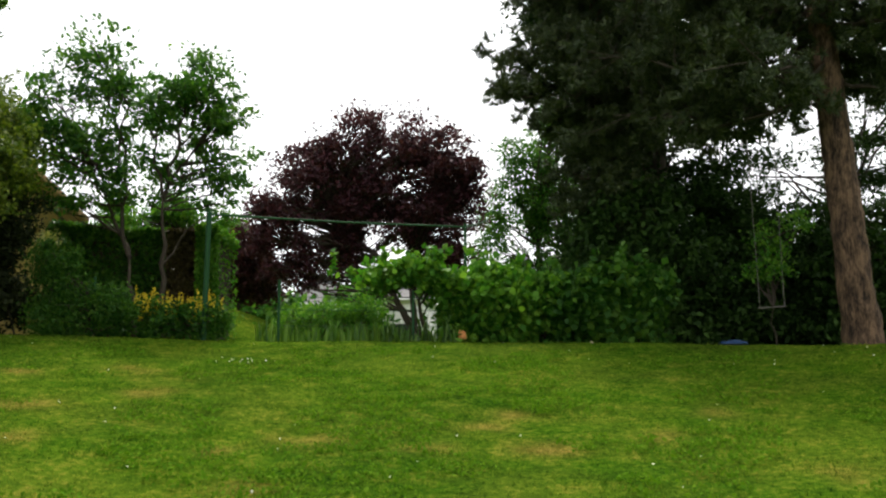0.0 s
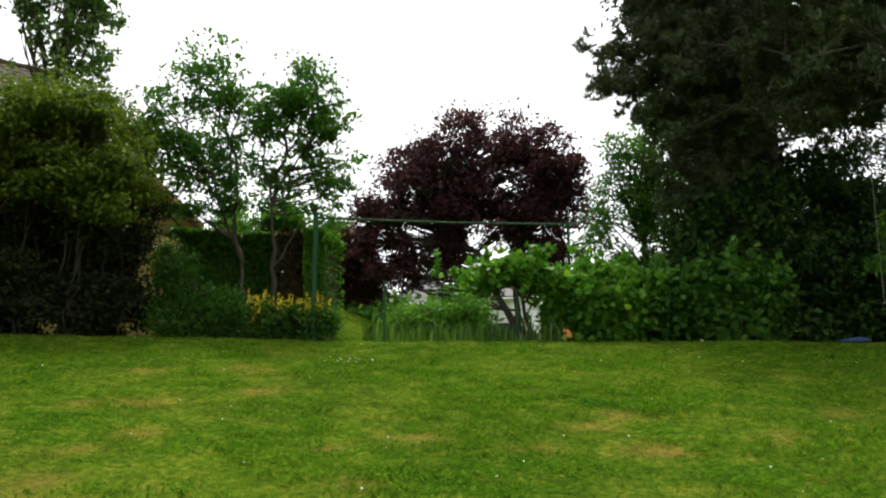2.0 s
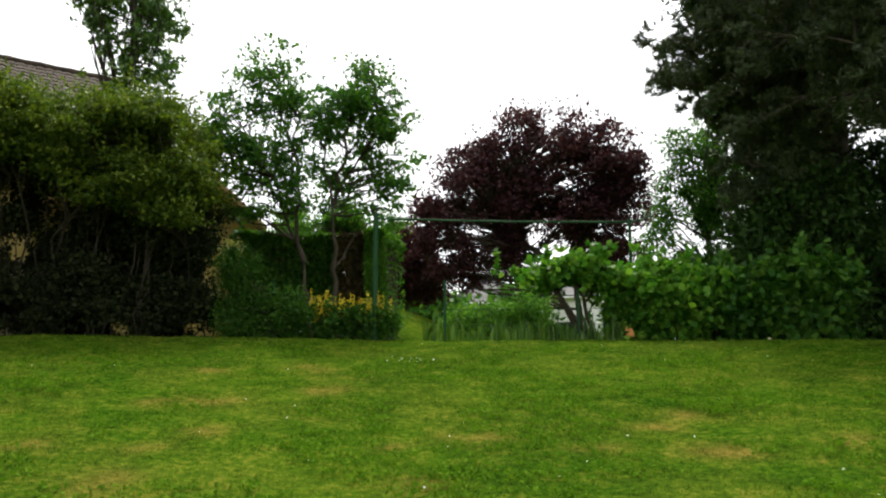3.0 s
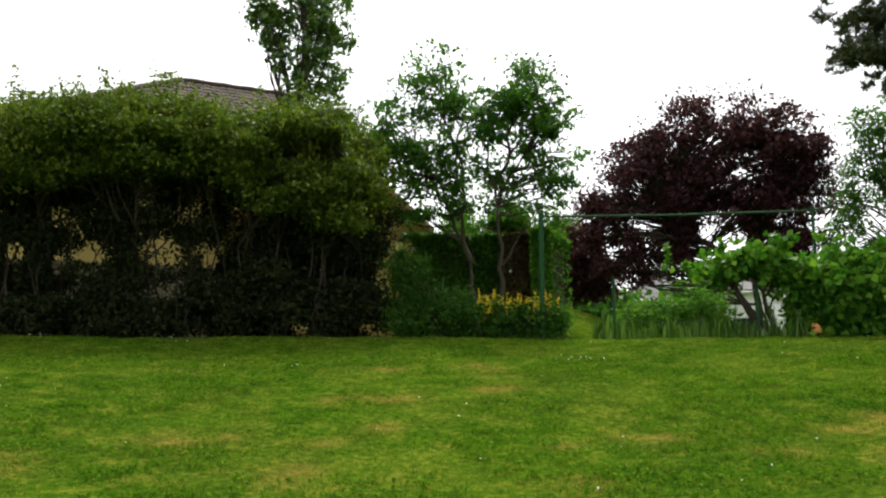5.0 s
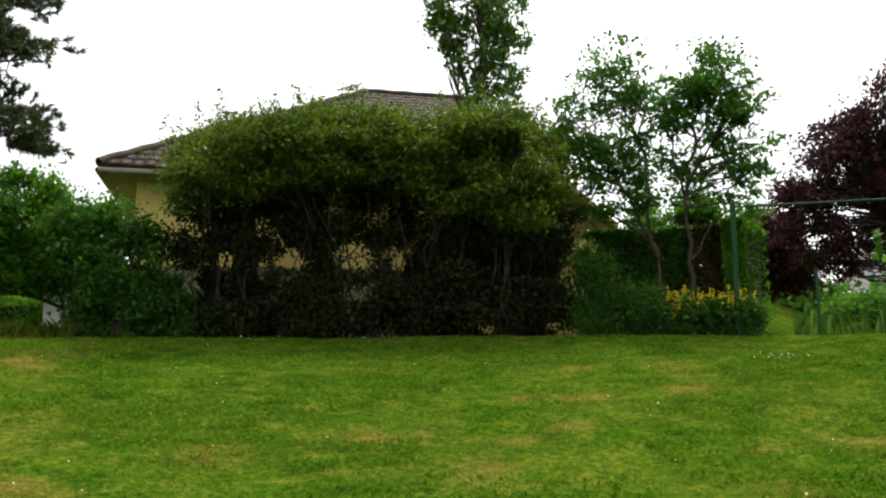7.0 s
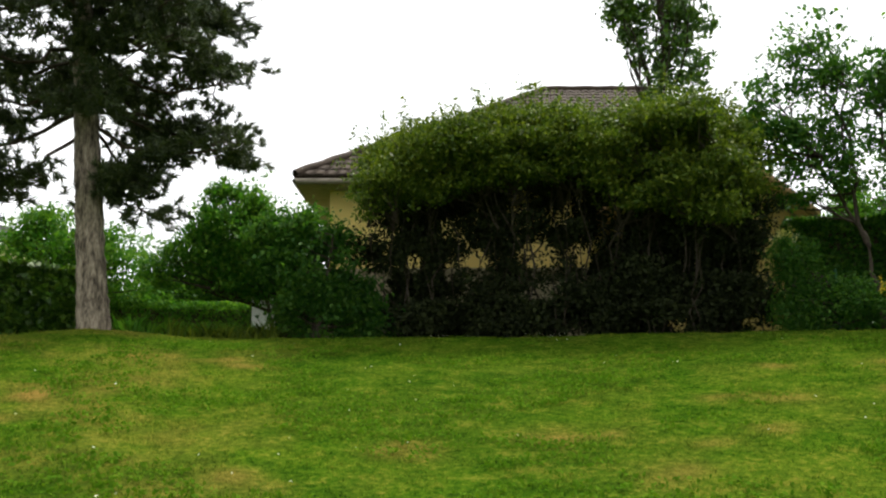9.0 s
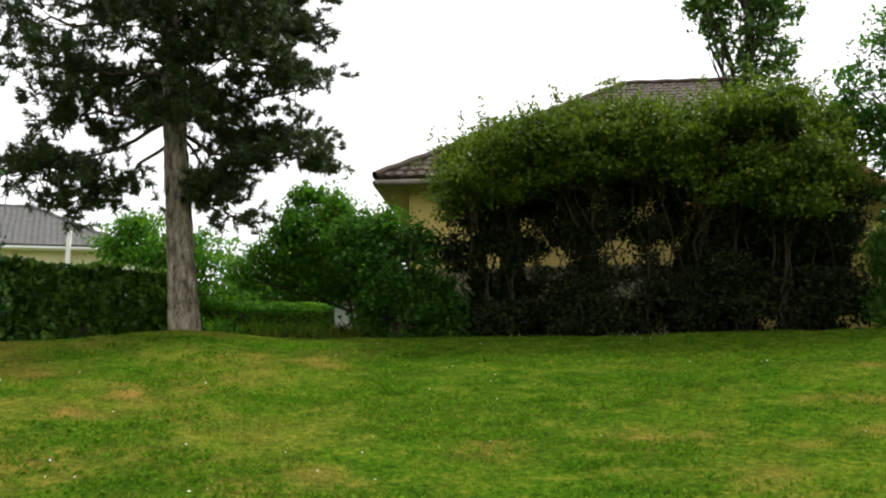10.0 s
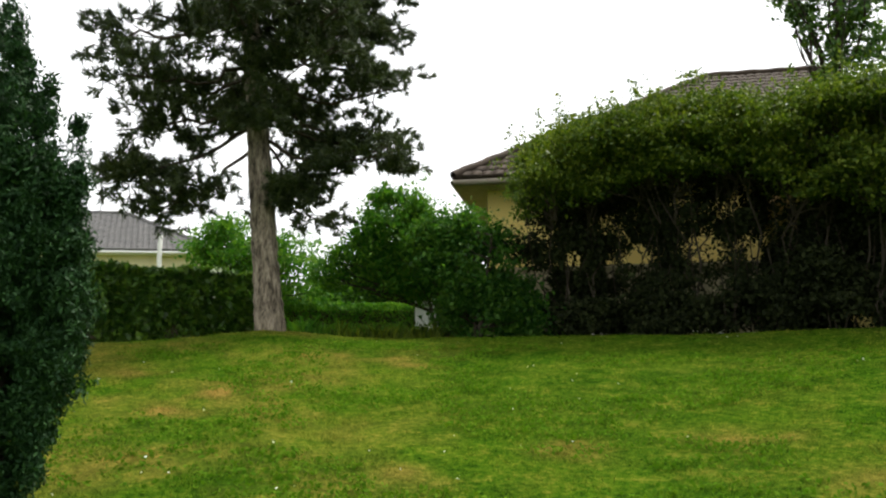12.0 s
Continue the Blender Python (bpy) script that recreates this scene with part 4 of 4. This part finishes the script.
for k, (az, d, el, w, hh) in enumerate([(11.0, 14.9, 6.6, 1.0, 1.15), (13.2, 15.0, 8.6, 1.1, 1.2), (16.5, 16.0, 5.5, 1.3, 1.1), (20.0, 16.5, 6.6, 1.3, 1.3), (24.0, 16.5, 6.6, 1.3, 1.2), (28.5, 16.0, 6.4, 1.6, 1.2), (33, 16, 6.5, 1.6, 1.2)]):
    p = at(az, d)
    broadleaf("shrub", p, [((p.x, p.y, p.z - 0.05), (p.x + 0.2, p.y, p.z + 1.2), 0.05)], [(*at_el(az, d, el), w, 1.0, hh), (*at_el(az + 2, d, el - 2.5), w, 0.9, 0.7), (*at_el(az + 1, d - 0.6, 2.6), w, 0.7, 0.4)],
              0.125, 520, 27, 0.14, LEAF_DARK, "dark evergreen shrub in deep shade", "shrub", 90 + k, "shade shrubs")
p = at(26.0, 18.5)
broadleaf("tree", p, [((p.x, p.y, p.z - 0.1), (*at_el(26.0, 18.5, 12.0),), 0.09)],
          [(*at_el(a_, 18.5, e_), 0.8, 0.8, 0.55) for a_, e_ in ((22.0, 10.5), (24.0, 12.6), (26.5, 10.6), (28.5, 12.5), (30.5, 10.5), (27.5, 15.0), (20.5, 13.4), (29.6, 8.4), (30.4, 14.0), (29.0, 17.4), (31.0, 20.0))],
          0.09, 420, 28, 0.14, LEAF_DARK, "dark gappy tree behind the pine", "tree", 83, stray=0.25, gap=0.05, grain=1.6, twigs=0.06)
p = at(21.6, 13.6)
broadleaf("sapling", p, [((p.x, p.y, p.z - 0.05), (*at_el(21.6, 13.6, 8.6),), 0.010)],
          [(*at_el(21.5, 13.6, 8.6), 0.22, 0.22, 0.25), (*at_el(21.7, 13.6, 6.6), 0.3, 0.25, 0.16), (*at_el(23.3, 13.6, 9.6), 0.25, 0.2, 0.18), (*at_el(20.9, 13.6, 6.4), 0.22, 0.2, 0.12), (*at_el(21.6, 13.6, 7.6), 0.25, 0.2, 0.2)], 0.07, 110, 16, 0.08, LEAF_BRIGHT,
          "light green sapling beside the swing", "sapling", 97)

# pines
def bough_set(seed, n, h0, h1, ln0, ln1, many):
    r = np.random.default_rng(seed)
    return [(h0 + (h1 - h0) * (k + r.uniform()) / n, r.uniform(0, 360), ln0 + (ln1 - ln0) * r.uniform(), r.uniform(-0.6, 0.25), many) for k in range(n)]


rb = np.random.default_rng(55)
left_boughs = [(0.37, 205, 2.2, -1.0, 18), (0.33, 190, 1.7, -1.15, 15), (0.41, 196, 2.0, -0.6, 14), (0.40, 100, 1.0, -0.3, 12), (0.50, 90, 1.1, -0.4, 12), (0.62, 110, 1.1, -0.3, 12), (0.31, 24, 0.9, -1.0, 13), (0.40, 14, 2.5, -0.45, 18), (0.35, 30, 2.2, -0.35, 14), (0.36, 335, 1.3, -0.9, 12), (0.52, 20, 2.4, -0.3, 15), (0.60, 16, 2.6, -0.1, 15), (0.68, 10, 2.6, -0.2, 15), (0.75, 24, 2.4, -0.1, 14)]
for k in range(44):
    hh = 0.42 + 0.56 * (k + rb.uniform()) / 44
    right_side = k % 2 == 0
    reach = (rb.uniform(1.5, 2.8) if right_side else rb.uniform(1.3, 2.6)) * (1.0 if hh < 0.66 else 1.0 - 0.9 * (hh - 0.66))
    left_boughs.append((hh, (18 if right_side else 198) + rb.normal() * 48, reach, rb.uniform(-0.75, 0.1), 11))
pine("pine_tree", at(-70.4, 12.8), (at_el(-73.6, 12.8, 36.0)), 0.205, left_boughs, 11, "tall pine tree with a leaning grey-brown trunk", bark=BARK_GREY, inner=0.38, ball=0.8)
pine("pine_tree", at(11.2, 15.5), at_el(11.0, 15.5, 36), 0.2, bough_set(8, 50, 0.36, 0.98, 0.9, 2.1, 11) + [(0.22 + 0.018 * k, 191 + 28 * (k % 3 - 1), 0.9, -0.35, 10) for k in range(9)] + [(0.50, 280, 1.6, -0.5, 20), (0.56, 285, 1.9, -0.35, 20), (0.66, 278, 1.5, -0.3, 18), (0.44, 275, 1.3, -0.45, 16)], 13, "dark pine tree with drooping dense boughs")
pine("pine_tree", at(26.5, 12.8), (at_el(24.3, 12.8, 40.0)), 0.235, bough_set(6, 46, 0.36, 0.98, 1.2, 3.2, 10) + [(0.36 + 0.02 * k, -64 + 9 * (k % 5 - 2), 2.2 + 0.35 * (k % 4), -0.5, 13) for k in range(18)] + [(0.44 + 0.028 * k, 110 + 12 * (k % 4 - 1.5), 1.2 + 0.3 * (k % 3), -0.35, 13) for k in range(16)], 12, "tall pine tree with a rough brown trunk")

# hedges, bushes and border by the left pine
clipped_hedge("hedge", spot(-88.0, 13.6), spot(-71.0, 14.6), 1.1, EYE + 14 * math.tan(radians(7.05)), 0.15, 15000, LEAF_LAUREL, "broad-leaved laurel hedge with a loosely cut top", 55, 0.12)
clipped_hedge("hedge", spot(-70.5, 17.0), spot(-53.0, 17.6), 0.9, EYE + 17.5 * math.tan(radians(4.9)), 0.07, 14000, LEAF_BRIGHT, "low clipped green hedge", 56)
for k, (az, d, blobs) in enumerate([(-56.6, 13.4, [(-57.4, 9.6, 0.55, 0.4), (-55.4, 8.2, 0.5, 0.45), (-59.2, 8.8, 0.55, 0.4), (-54.4, 5.6, 0.4, 0.5), (-57.0, 7.2, 0.8, 0.4), (-57.0, 5.6, 0.55, 0.35), (-57.4, 4.6, 0.45, 0.5), (-55.6, 3.6, 0.5, 0.3), (-53.6, 4.4, 0.4, 0.45), (-53.0, 3.2, 0.4, 0.3)]),
                                    (-58.9, 14.6, [(-62.2, 9.6, 0.7, 0.5), (-60.0, 8.9, 0.7, 0.55), (-64.2, 8.0, 0.6, 0.4), (-61.4, 11.6, 0.45, 0.3), (-66.2, 6.9, 0.4, 0.25), (-61.4, 7.0, 0.6, 0.45), (-63.4, 6.8, 0.4, 0.3), (-59.6, 7.0, 0.5, 0.5), (-62.6, 11.9, 0.3, 0.2)])]):
    p = at(az, d)
    broadleaf("shrub", p, [((p.x + q * 0.15, p.y, p.z - 0.05), (p.x + q * 0.5, p.y, p.z + 1.6), 0.04) for q in (-1, 0, 1)],
              [(*at_el(a, d, e), w, w * 0.9, hh) for a, e, w, hh in blobs], 0.08, 620, 40, 0.12, LEAF_BRIGHT if k else LEAF_GREEN, "round leafy green shrub at the lawn's edge", "shrub", 110 + k, "edge shrubs", stray=0.5, gap=-0.02, grain=2.0, shoots=30)
p = at(-61.0, 19.5)
broadleaf("shrub", p, [((p.x, p.y, p.z), (p.x, p.y, p.z + 1.0), 0.04)], [(*at_el(a_, 19.5, e_), 0.8, 0.8, 0.6) for a_, e_ in ((-59.5, 4.6), (-61.5, 5.2), (-63.5, 5.6), (-65.6, 5.0))],
          0.10, 330, 36, 0.15, LEAF_GREEN, "leafy green bush behind the low hedge", "shrub", 116, stray=0.2)
p = at(-74, 17.5)
broadleaf("shrub", p, [((p.x, p.y, p.z), (p.x, p.y, p.z + 2), 0.05)], [(*at_el(-73.0, 17.5, 8.0), 1.1, 0.9, 0.8), (*at_el(-69.2, 17.5, 7.0), 0.9, 0.9, 0.8), (*at_el(-74.0, 17.5, 8.9), 0.5, 0.6, 0.35)],
          0.09, 330, 36, 0.13, LEAF_BRIGHT, "bright green leafy bush behind the hedge", "shrub", 115, stray=0.2)
spears("dry_border_grass", -66.0, -58.8, 13.3, 13.9, 760, 0.12, 0.42, 0.012, LEAF_SHRUB, "low olive-brown border grass by the lawn", "grass", 118, 0.45)
spears("ornamental_grass", -69.0, -60.5, 13.6, 14.6, 1300, 0.15, 0.46, 0.012, LEAF_BRIGHT, "clump of long green border grass", "grass", 117, 0.35)

# cypress close by
def cypress(place, plumes, seed, label):
    """A columnar cypress: plumes are (x, y, foot, top, radius), each clothed in upright sprays."""
    rng = np.random.default_rng(seed)
    ob = thing("cypress", place, label, "tree")
    o = np.array(place)
    tubes("trunk", [([np.array((0, 0, -0.05)), np.array((0, 0, 0.9)), np.array((0, 0, 1.9))], [0.07, 0.05, 0.02])], BARK, ob, "", 8)
    cs, size = [], []
    for x, y, z0, z1, w in plumes:
        n = max(50, int(560 * (z1 - z0) * (w / 0.2)))
        s_ = rng.uniform(size=n)
        rad = w * np.clip((1 - s_) * 2.2, 0, 1) ** 0.7 * np.clip(0.45 + 2 * s_, 0, 1) * rng.uniform(0.5, 1.0, n) ** 0.5
        th = rng.uniform(0, 2 * np.pi, n)
        rad *= 1 + 0.22 * np.sin(th * 5 + s_ * 9) + 0.12 * np.sin(s_ * 40 + th * 2)
        cs.append(np.stack([x + rad * np.cos(th), y + rad * np.sin(th), z0 + (z1 - z0) * s_], 1))
    tips = np.concatenate(cs)
    tuft = np.array([noise.noise(Vector(q) * 8.0) for q in tips])
    tips = tips[tuft > -0.08]
    swell = (tips[:, :2] - o[:2]) * 0.22 * np.clip(tuft[tuft > -0.08], 0, 0.5)[:, None]
    tips[:, :2] += swell        # rounded tufts that stand out of the column
    c = np.repeat(tips, 12, axis=0) + rng.normal(size=(len(tips) * 12, 3)) * np.array([0.02, 0.02, 0.026])
    pick = tips[rng.choice(len(tips), 1500)]
    way = np.stack([pick[:, 0] - o[0], pick[:, 1] - o[1], np.full(len(pick), 0.28)], 1)
    way /= np.linalg.norm(way, axis=1)[:, None]
    reach = rng.uniform(0.02, 0.08, len(pick))[:, None]
    c = np.concatenate([c] + [pick + way * reach * k_ + rng.normal(size=pick.shape) * 0.012 for k_ in np.linspace(0.1, 1, 14)])
    v, f = leaf_arrays(c, 0.034, rng, 0.34, -0.9, 0.0)
    raw("crown", v - o, f, CYPRESS, ob)
    return ob


plumes = []
rngc = np.random.default_rng(19)
TOP_AZ, TOP_EL = (-91, -89, -87.0, -86.0, -85.0, -84.1, -83.3, -82.8, -82.3), (20, 21.5, 22.4, 20.0, 17.0, 12.5, 15.6, 8.5, 6.2)
FOOT_AZ, FOOT_EL = (-91, -85.8, -84.6, -83.5, -82.3), (-13, -13, -7.0, -2.5, 2.0)
for k in range(64):
    az, d = -90.7 + 8.4 * (k + rngc.uniform()) / 64, rngc.uniform(4.5, 5.0)
    top_el = np.interp(az, TOP_AZ, TOP_EL) * (1.0 if k % 3 == 0 else rngc.uniform(0.35, 0.95))
    q, r = at_el(az, d, np.interp(az, FOOT_AZ, FOOT_EL)), at_el(az, d, top_el)
    z0 = max(q.z, float(ground(q.x, q.y)) + 0.03)
    plumes.append((q.x, q.y, z0 if k % 2 else max(z0, r.z - 1.3), r.z, rngc.uniform(0.04, 0.075)))
for az, d, foot_el, top_el, w_ in ((-82.95, 4.7, 3.0, 16.0, 0.075), (-83.2, 4.6, 2.0, 14.2, 0.07), (-82.5, 4.7, -1.0, 6.0, 0.08), (-84.9, 4.6, 4.0, 18.2, 0.075), (-86.9, 4.7, 8.0, 22.6, 0.08)):
    q, r = at_el(az, d, foot_el), at_el(az, d, top_el)
    plumes.append((q.x, q.y, q.z, r.z, w_))
cypress(at(-86.5, 4.8), plumes, 121, "dense dark green columnar cypress with upright plumes")

# flower beds along the crest
spears("iris_leaves", -12.5, 1.0, 12.9, 14.0, 620, 0.10, 0.62, 0.012, LEAF_LAUREL, "row of upright sword-shaped iris leaves", "plant", 131, 0.14)
p = at(-17.2, 13.0)
broadleaf("yellow_flowers", p, [((p.x, p.y, p.z - 0.03), (p.x, p.y, p.z + 0.3), 0.01)], [(*at_el(a, 13.0, 3.75), 0.28, 0.25, 0.26) for a in (-19.2, -18.0, -16.8, -15.4)],
          0.07, 150, 26, 0.08, LEAF_GREEN, "clump of yellow loosestrife in flower", "flowers", 133)
p = at(-22.5, 13.2)
broadleaf("shrub", p, [((p.x, p.y, p.z - 0.03), (p.x, p.y, p.z + 0.5), 0.01)], [(*at_el(a, 13.2, e), 0.32, 0.3, 0.36) for a, e in ((-24.9, 7.2), (-24.6, 5.4), (-24.9, 3.8), (-23.0, 4.4), (-21.4, 4.2))],
          0.05, 330, 44, 0.09, LEAF_GREEN, "soft feathery green border plant", "shrub", 134)
p = at(-7.0, 14.8)
broadleaf("shrub", p, [((p.x, p.y, p.z - 0.03), (p.x, p.y, p.z + 0.5), 0.02)], [(*at_el(a, 14.8, e), 0.45, 0.35, 0.25) for a, e in ((-9.5, 3.7), (-7.6, 3.9), (-5.6, 4.4), (-5.4, 3.2), (-8.5, 3.0))],
          0.06, 260, 34, 0.10, LEAF_BRIGHT, "low yellow-green bush behind the fence", "shrub", 135)

# yellow spikes on the loosestrife
rng = np.random.default_rng(15)
loose = [o_ for o_ in scene.objects if o_.name.startswith("yellow_flowers")][0]
vs, fs, k0 = [], [], 0
for _ in range(95):
    az = rng.uniform(-20.2, -14.6)
    q = at_el(az, rng.uniform(12.8, 13.3), 4.55 + 0.3 * rng.normal())
    c = np.array(q) + np.stack([rng.normal(size=26) * 0.016, rng.normal(size=26) * 0.016, rng.uniform(-0.10, 0.14, 26)], 1)
    v, f = leaf_arrays(c, 0.028, rng, 0.8)
    vs.append(v), fs.append(f + k0)
    k0 += len(v)
raw("flower_mass", np.concatenate(vs) - np.array(loose.location), np.concatenate(fs), YELLOW_FLOWER, loose, "bright yellow flower spikes")["kind"] = "stuff"

# swing on two ropes
swing = thing("swing", at(21.45, 13.4, 0.42), "small wooden board swing hanging on two pale ropes", "swing")
o = swing.location.copy()
s_l, s_r = at_el(20.75, 13.4, 4.15), at_el(22.2, 13.4, 4.2)
u = (s_r - s_l).normalized()
bm = bmesh.new()
box(bm, (-0.20, -0.06, -0.008), (0.20, 0.06, 0.008), Matrix.Translation((s_l + s_r) / 2 - o) @ u.to_track_quat("X", "Z").to_matrix().to_4x4())
bmesh.ops.bevel(bm, geom=bm.edges[:], offset=0.004, segments=1, affect="EDGES")
part("seat", bm, ROPE, swing, "pale grey wooden seat board")
for a, az in ((s_l, 20.55), (s_r, 22.25)):
    b = at_el(az, 13.4, 17.5)
    tubes("rope", [([np.array(a - o), np.array((a + b) / 2 - o), np.array(b - o)], [0.005] * 3)], ROPE, swing, "", 6)

# things left at the edges
def heap(name, place, size, material, label, category, seed):
    """A lumpy low thing: a folded sheet, a stone, a clay pot."""
    bm = bmesh.new()
    bmesh.ops.create_icosphere(bm, subdivisions=3, radius=1.0)
    for v in bm.verts:
        n_ = 1 + 0.25 * noise.noise(v.co * 1.6 + Vector((seed, 0, 0))) + 0.08 * noise.noise(v.co * 5)
        v.co = Vector((v.co.x * size[0] * n_, v.co.y * size[1] * n_, max(v.co.z, -0.3) * size[2] * n_))
    ob = part(name, bm, material, None, "", True)
    ob.location = place
    return tagged(ob, label, category)


heap("tarpaulin", at(19.0, 13.2, 0.05), (0.22, 0.2, 0.05), BLUE, "crumpled blue plastic sheet under the trees", "sheet", 3)
for az in (1.3,):
    heap("clay_pot", at(az, 13.1, 0.08), (0.07, 0.07, 0.12), ORANGE, "orange clay pot half hidden by leaves", "pot", az)
# plain white block, added for a pale wall patch behind the shrub
bm = bmesh.new()
box(bm, (-0.17, -0.15, 0), (0.17, 0.15, 0.9), Matrix.Rotation(radians(25), 4, "Z"))
bmesh.ops.bevel(bm, geom=bm.edges[:], offset=0.03, segments=2, affect="EDGES")
chest = part("white_block", bm, WHITE_PAINT)
chest.location = at(-59.9, 15.3, -0.02)
tagged(chest, "white upright block in place of a pale patch behind the shrub", "chest")
heap("stone", at(10.0, 13.0, 0.01), (0.03, 0.03, 0.035), PLINTH, "small pale stone at the lawn's edge", "stone", 9)

# wires of the fence behind the iris
fence = thing("wire_fence", at(-5.0, 13.25), "low fence of thin green wires on posts", "fence")
o = fence.location.copy()
for up in (0.25, 0.5, 0.7):
    pts = [np.array(at(az, 13.25, up) - o) for az in np.linspace(-11.05, 1.6, 9)]
    tubes("wire", [(pts, [0.004] * 9)], GREEN_PAINT, fence, "", 5)

# distance seen under the plum's crown
def far_tree(az, d, el, w, seed, leaf_, label="distant leafy green tree"):
    p = at(az, d)
    top = EYE + d * math.tan(radians(el))
    h = max(top - p.z, 1.0)
    rg = np.random.default_rng(seed)
    bl = [(p.x + rg.normal() * w * 0.4, p.y + rg.normal() * w * 0.3, p.z + h * rg.uniform(0.35, 0.8), w * 0.5, w * 0.5, h * 0.2) for _ in range(8)]
    return broadleaf("tree", p, [((p.x, p.y, p.z - 0.2), (p.x, p.y, p.z + h * 0.7), 0.15)], bl, 0.36, 160, 20, 0.35, leaf_, label, "tree", seed, "distant trees", stray=0.1)


for k, (az, d, el, w, leaf_) in enumerate([(-11.8, 38, 6.6, 2.6, LEAF_GREEN), (-9.2, 40, 5.4, 2.6, LEAF_DARK), (-6.0, 42, 5.6, 2.4, LEAF_GREEN), (-4.4, 36, 6.2, 1.8, LEAF_GREEN), (0.5, 40, 5.6, 3.0, LEAF_GREEN),
                                           (3.5, 42, 6.4, 3.2, LEAF_GREEN), (-13.8, 42, 5.8, 3.0, LEAF_DARK), (-67.0, 34, 6.2, 2.2, LEAF_GREEN), (-64.5, 36, 6.0, 2.4, LEAF_DARK), (29.0, 30, 9.0, 3.0, LEAF_DARK), (24.0, 32, 9.0, 3.0, LEAF_GREEN)]):
    far_tree(az, d, el, w, 300 + k, leaf_)
g_n = Vector((*spot(-5.2, 44.0), 0))
house("house", g_n, Vector((-0.2, 0.98, 0)), Vector((-0.98, -0.2, 0)), 9.0, 4.2, 2.0, EYE + 44 * math.tan(radians(5.0)), 1.5, 0.3, PALE_PLASTER, SLATE, "distant house with a grey roof beyond the plum tree", tile=0.6)
w_n = Vector((*spot(-0.9, 34.0), 0))
house("house", w_n, Vector((0.1, 0.995, 0)), Vector((-0.995, 0.1, 0)), 6.0, 2.4, 2.0, EYE + 34 * math.tan(radians(5.4)), 0.5, 0.2, WHITE_PAINT, SLATE, "distant white house beyond the vine",
      windows=(("left", 1.2, 2.7, 1.0, 0.9),), tile=0.6)

# mast and downpipe of the far house
pole("roof_mast", at_el(-81.3, 36.5, 10.2), at_el(-81.3, 36.5, 14.2), 0.02, SLATE, "thin roof aerial mast", "mast")
tubes("downpipe", [([np.array(at_el(-77.6, 33.3, e) - far_house.location) for e in (2, 5, 9.2)], [0.09] * 3)], WHITE_PAINT, far_house, "white downpipe", 8)

# grass on the lawn
rng = np.random.default_rng(3)
blades_of("grass", 330000, 3.6, 12.6, -94, 38, 0.015, 0.045, 0.0035, "short mown grass blades with clover", rng)

# daisies and clover heads
rng = np.random.default_rng(21)
daisies = []
for cx, cy_, n, sp in ((-13.3, 10.2, 16, 0.10), (-40.5, 12.2, 12, 0.22), (-47.5, 12.3, 8, 0.2)):
    x0, y0 = spot(cx, cy_)
    daisies += [(x0 + rng.normal() * sp * 1.6, y0 + rng.normal() * sp) for _ in range(n)]
for _ in range(420):
    az, d = rng.uniform(-90, 32), rng.uniform(4.2, 12)
    if rng.uniform() < (0.9 if (az < -52 and d < 6.2) else 0.22):
        daisies.append(spot(az, d))
pts = np.array([(x, y, float(ground(x, y)) + 0.05) for x, y in daisies])
v, f = leaf_arrays(np.repeat(pts, 3, axis=0), 0.017, rng, 0.95, 0.0, 1.5)
tagged(raw("daisies", v, f, WHITE_FLOWER), "small white daisies and clover heads in the lawn", "flowers", "", "stuff")

# clover and broad-leaved weeds among the grass
rng = np.random.default_rng(23)
n_w = 5600
d_w, a_w = rng.uniform(4.0, 11.5, n_w), np.radians(rng.uniform(-92, 36, n_w))
x_w, y_w = d_w * np.sin(a_w), d_w * np.cos(a_w)
keep = np.array([noise.noise((px * 0.8, py * 0.8, 11.0)) > 0.0 for px, py in zip(x_w, y_w)])
x_w, y_w = x_w[keep], y_w[keep]
base = np.stack([x_w, y_w, ground(x_w, y_w) + 0.03], 1)
c_w = np.repeat(base, 12, axis=0) + rng.normal(size=(len(base) * 12, 3)) * np.array([0.05, 0.05, 0.012])
v, f = leaf_arrays(c_w, 0.034, rng, 0.7, -0.6, 0.4)
tagged(raw("clover", v, f, LEAF_CLOVER), "tufts of clover and broad-leaved weeds", "weeds", "", "stuff")
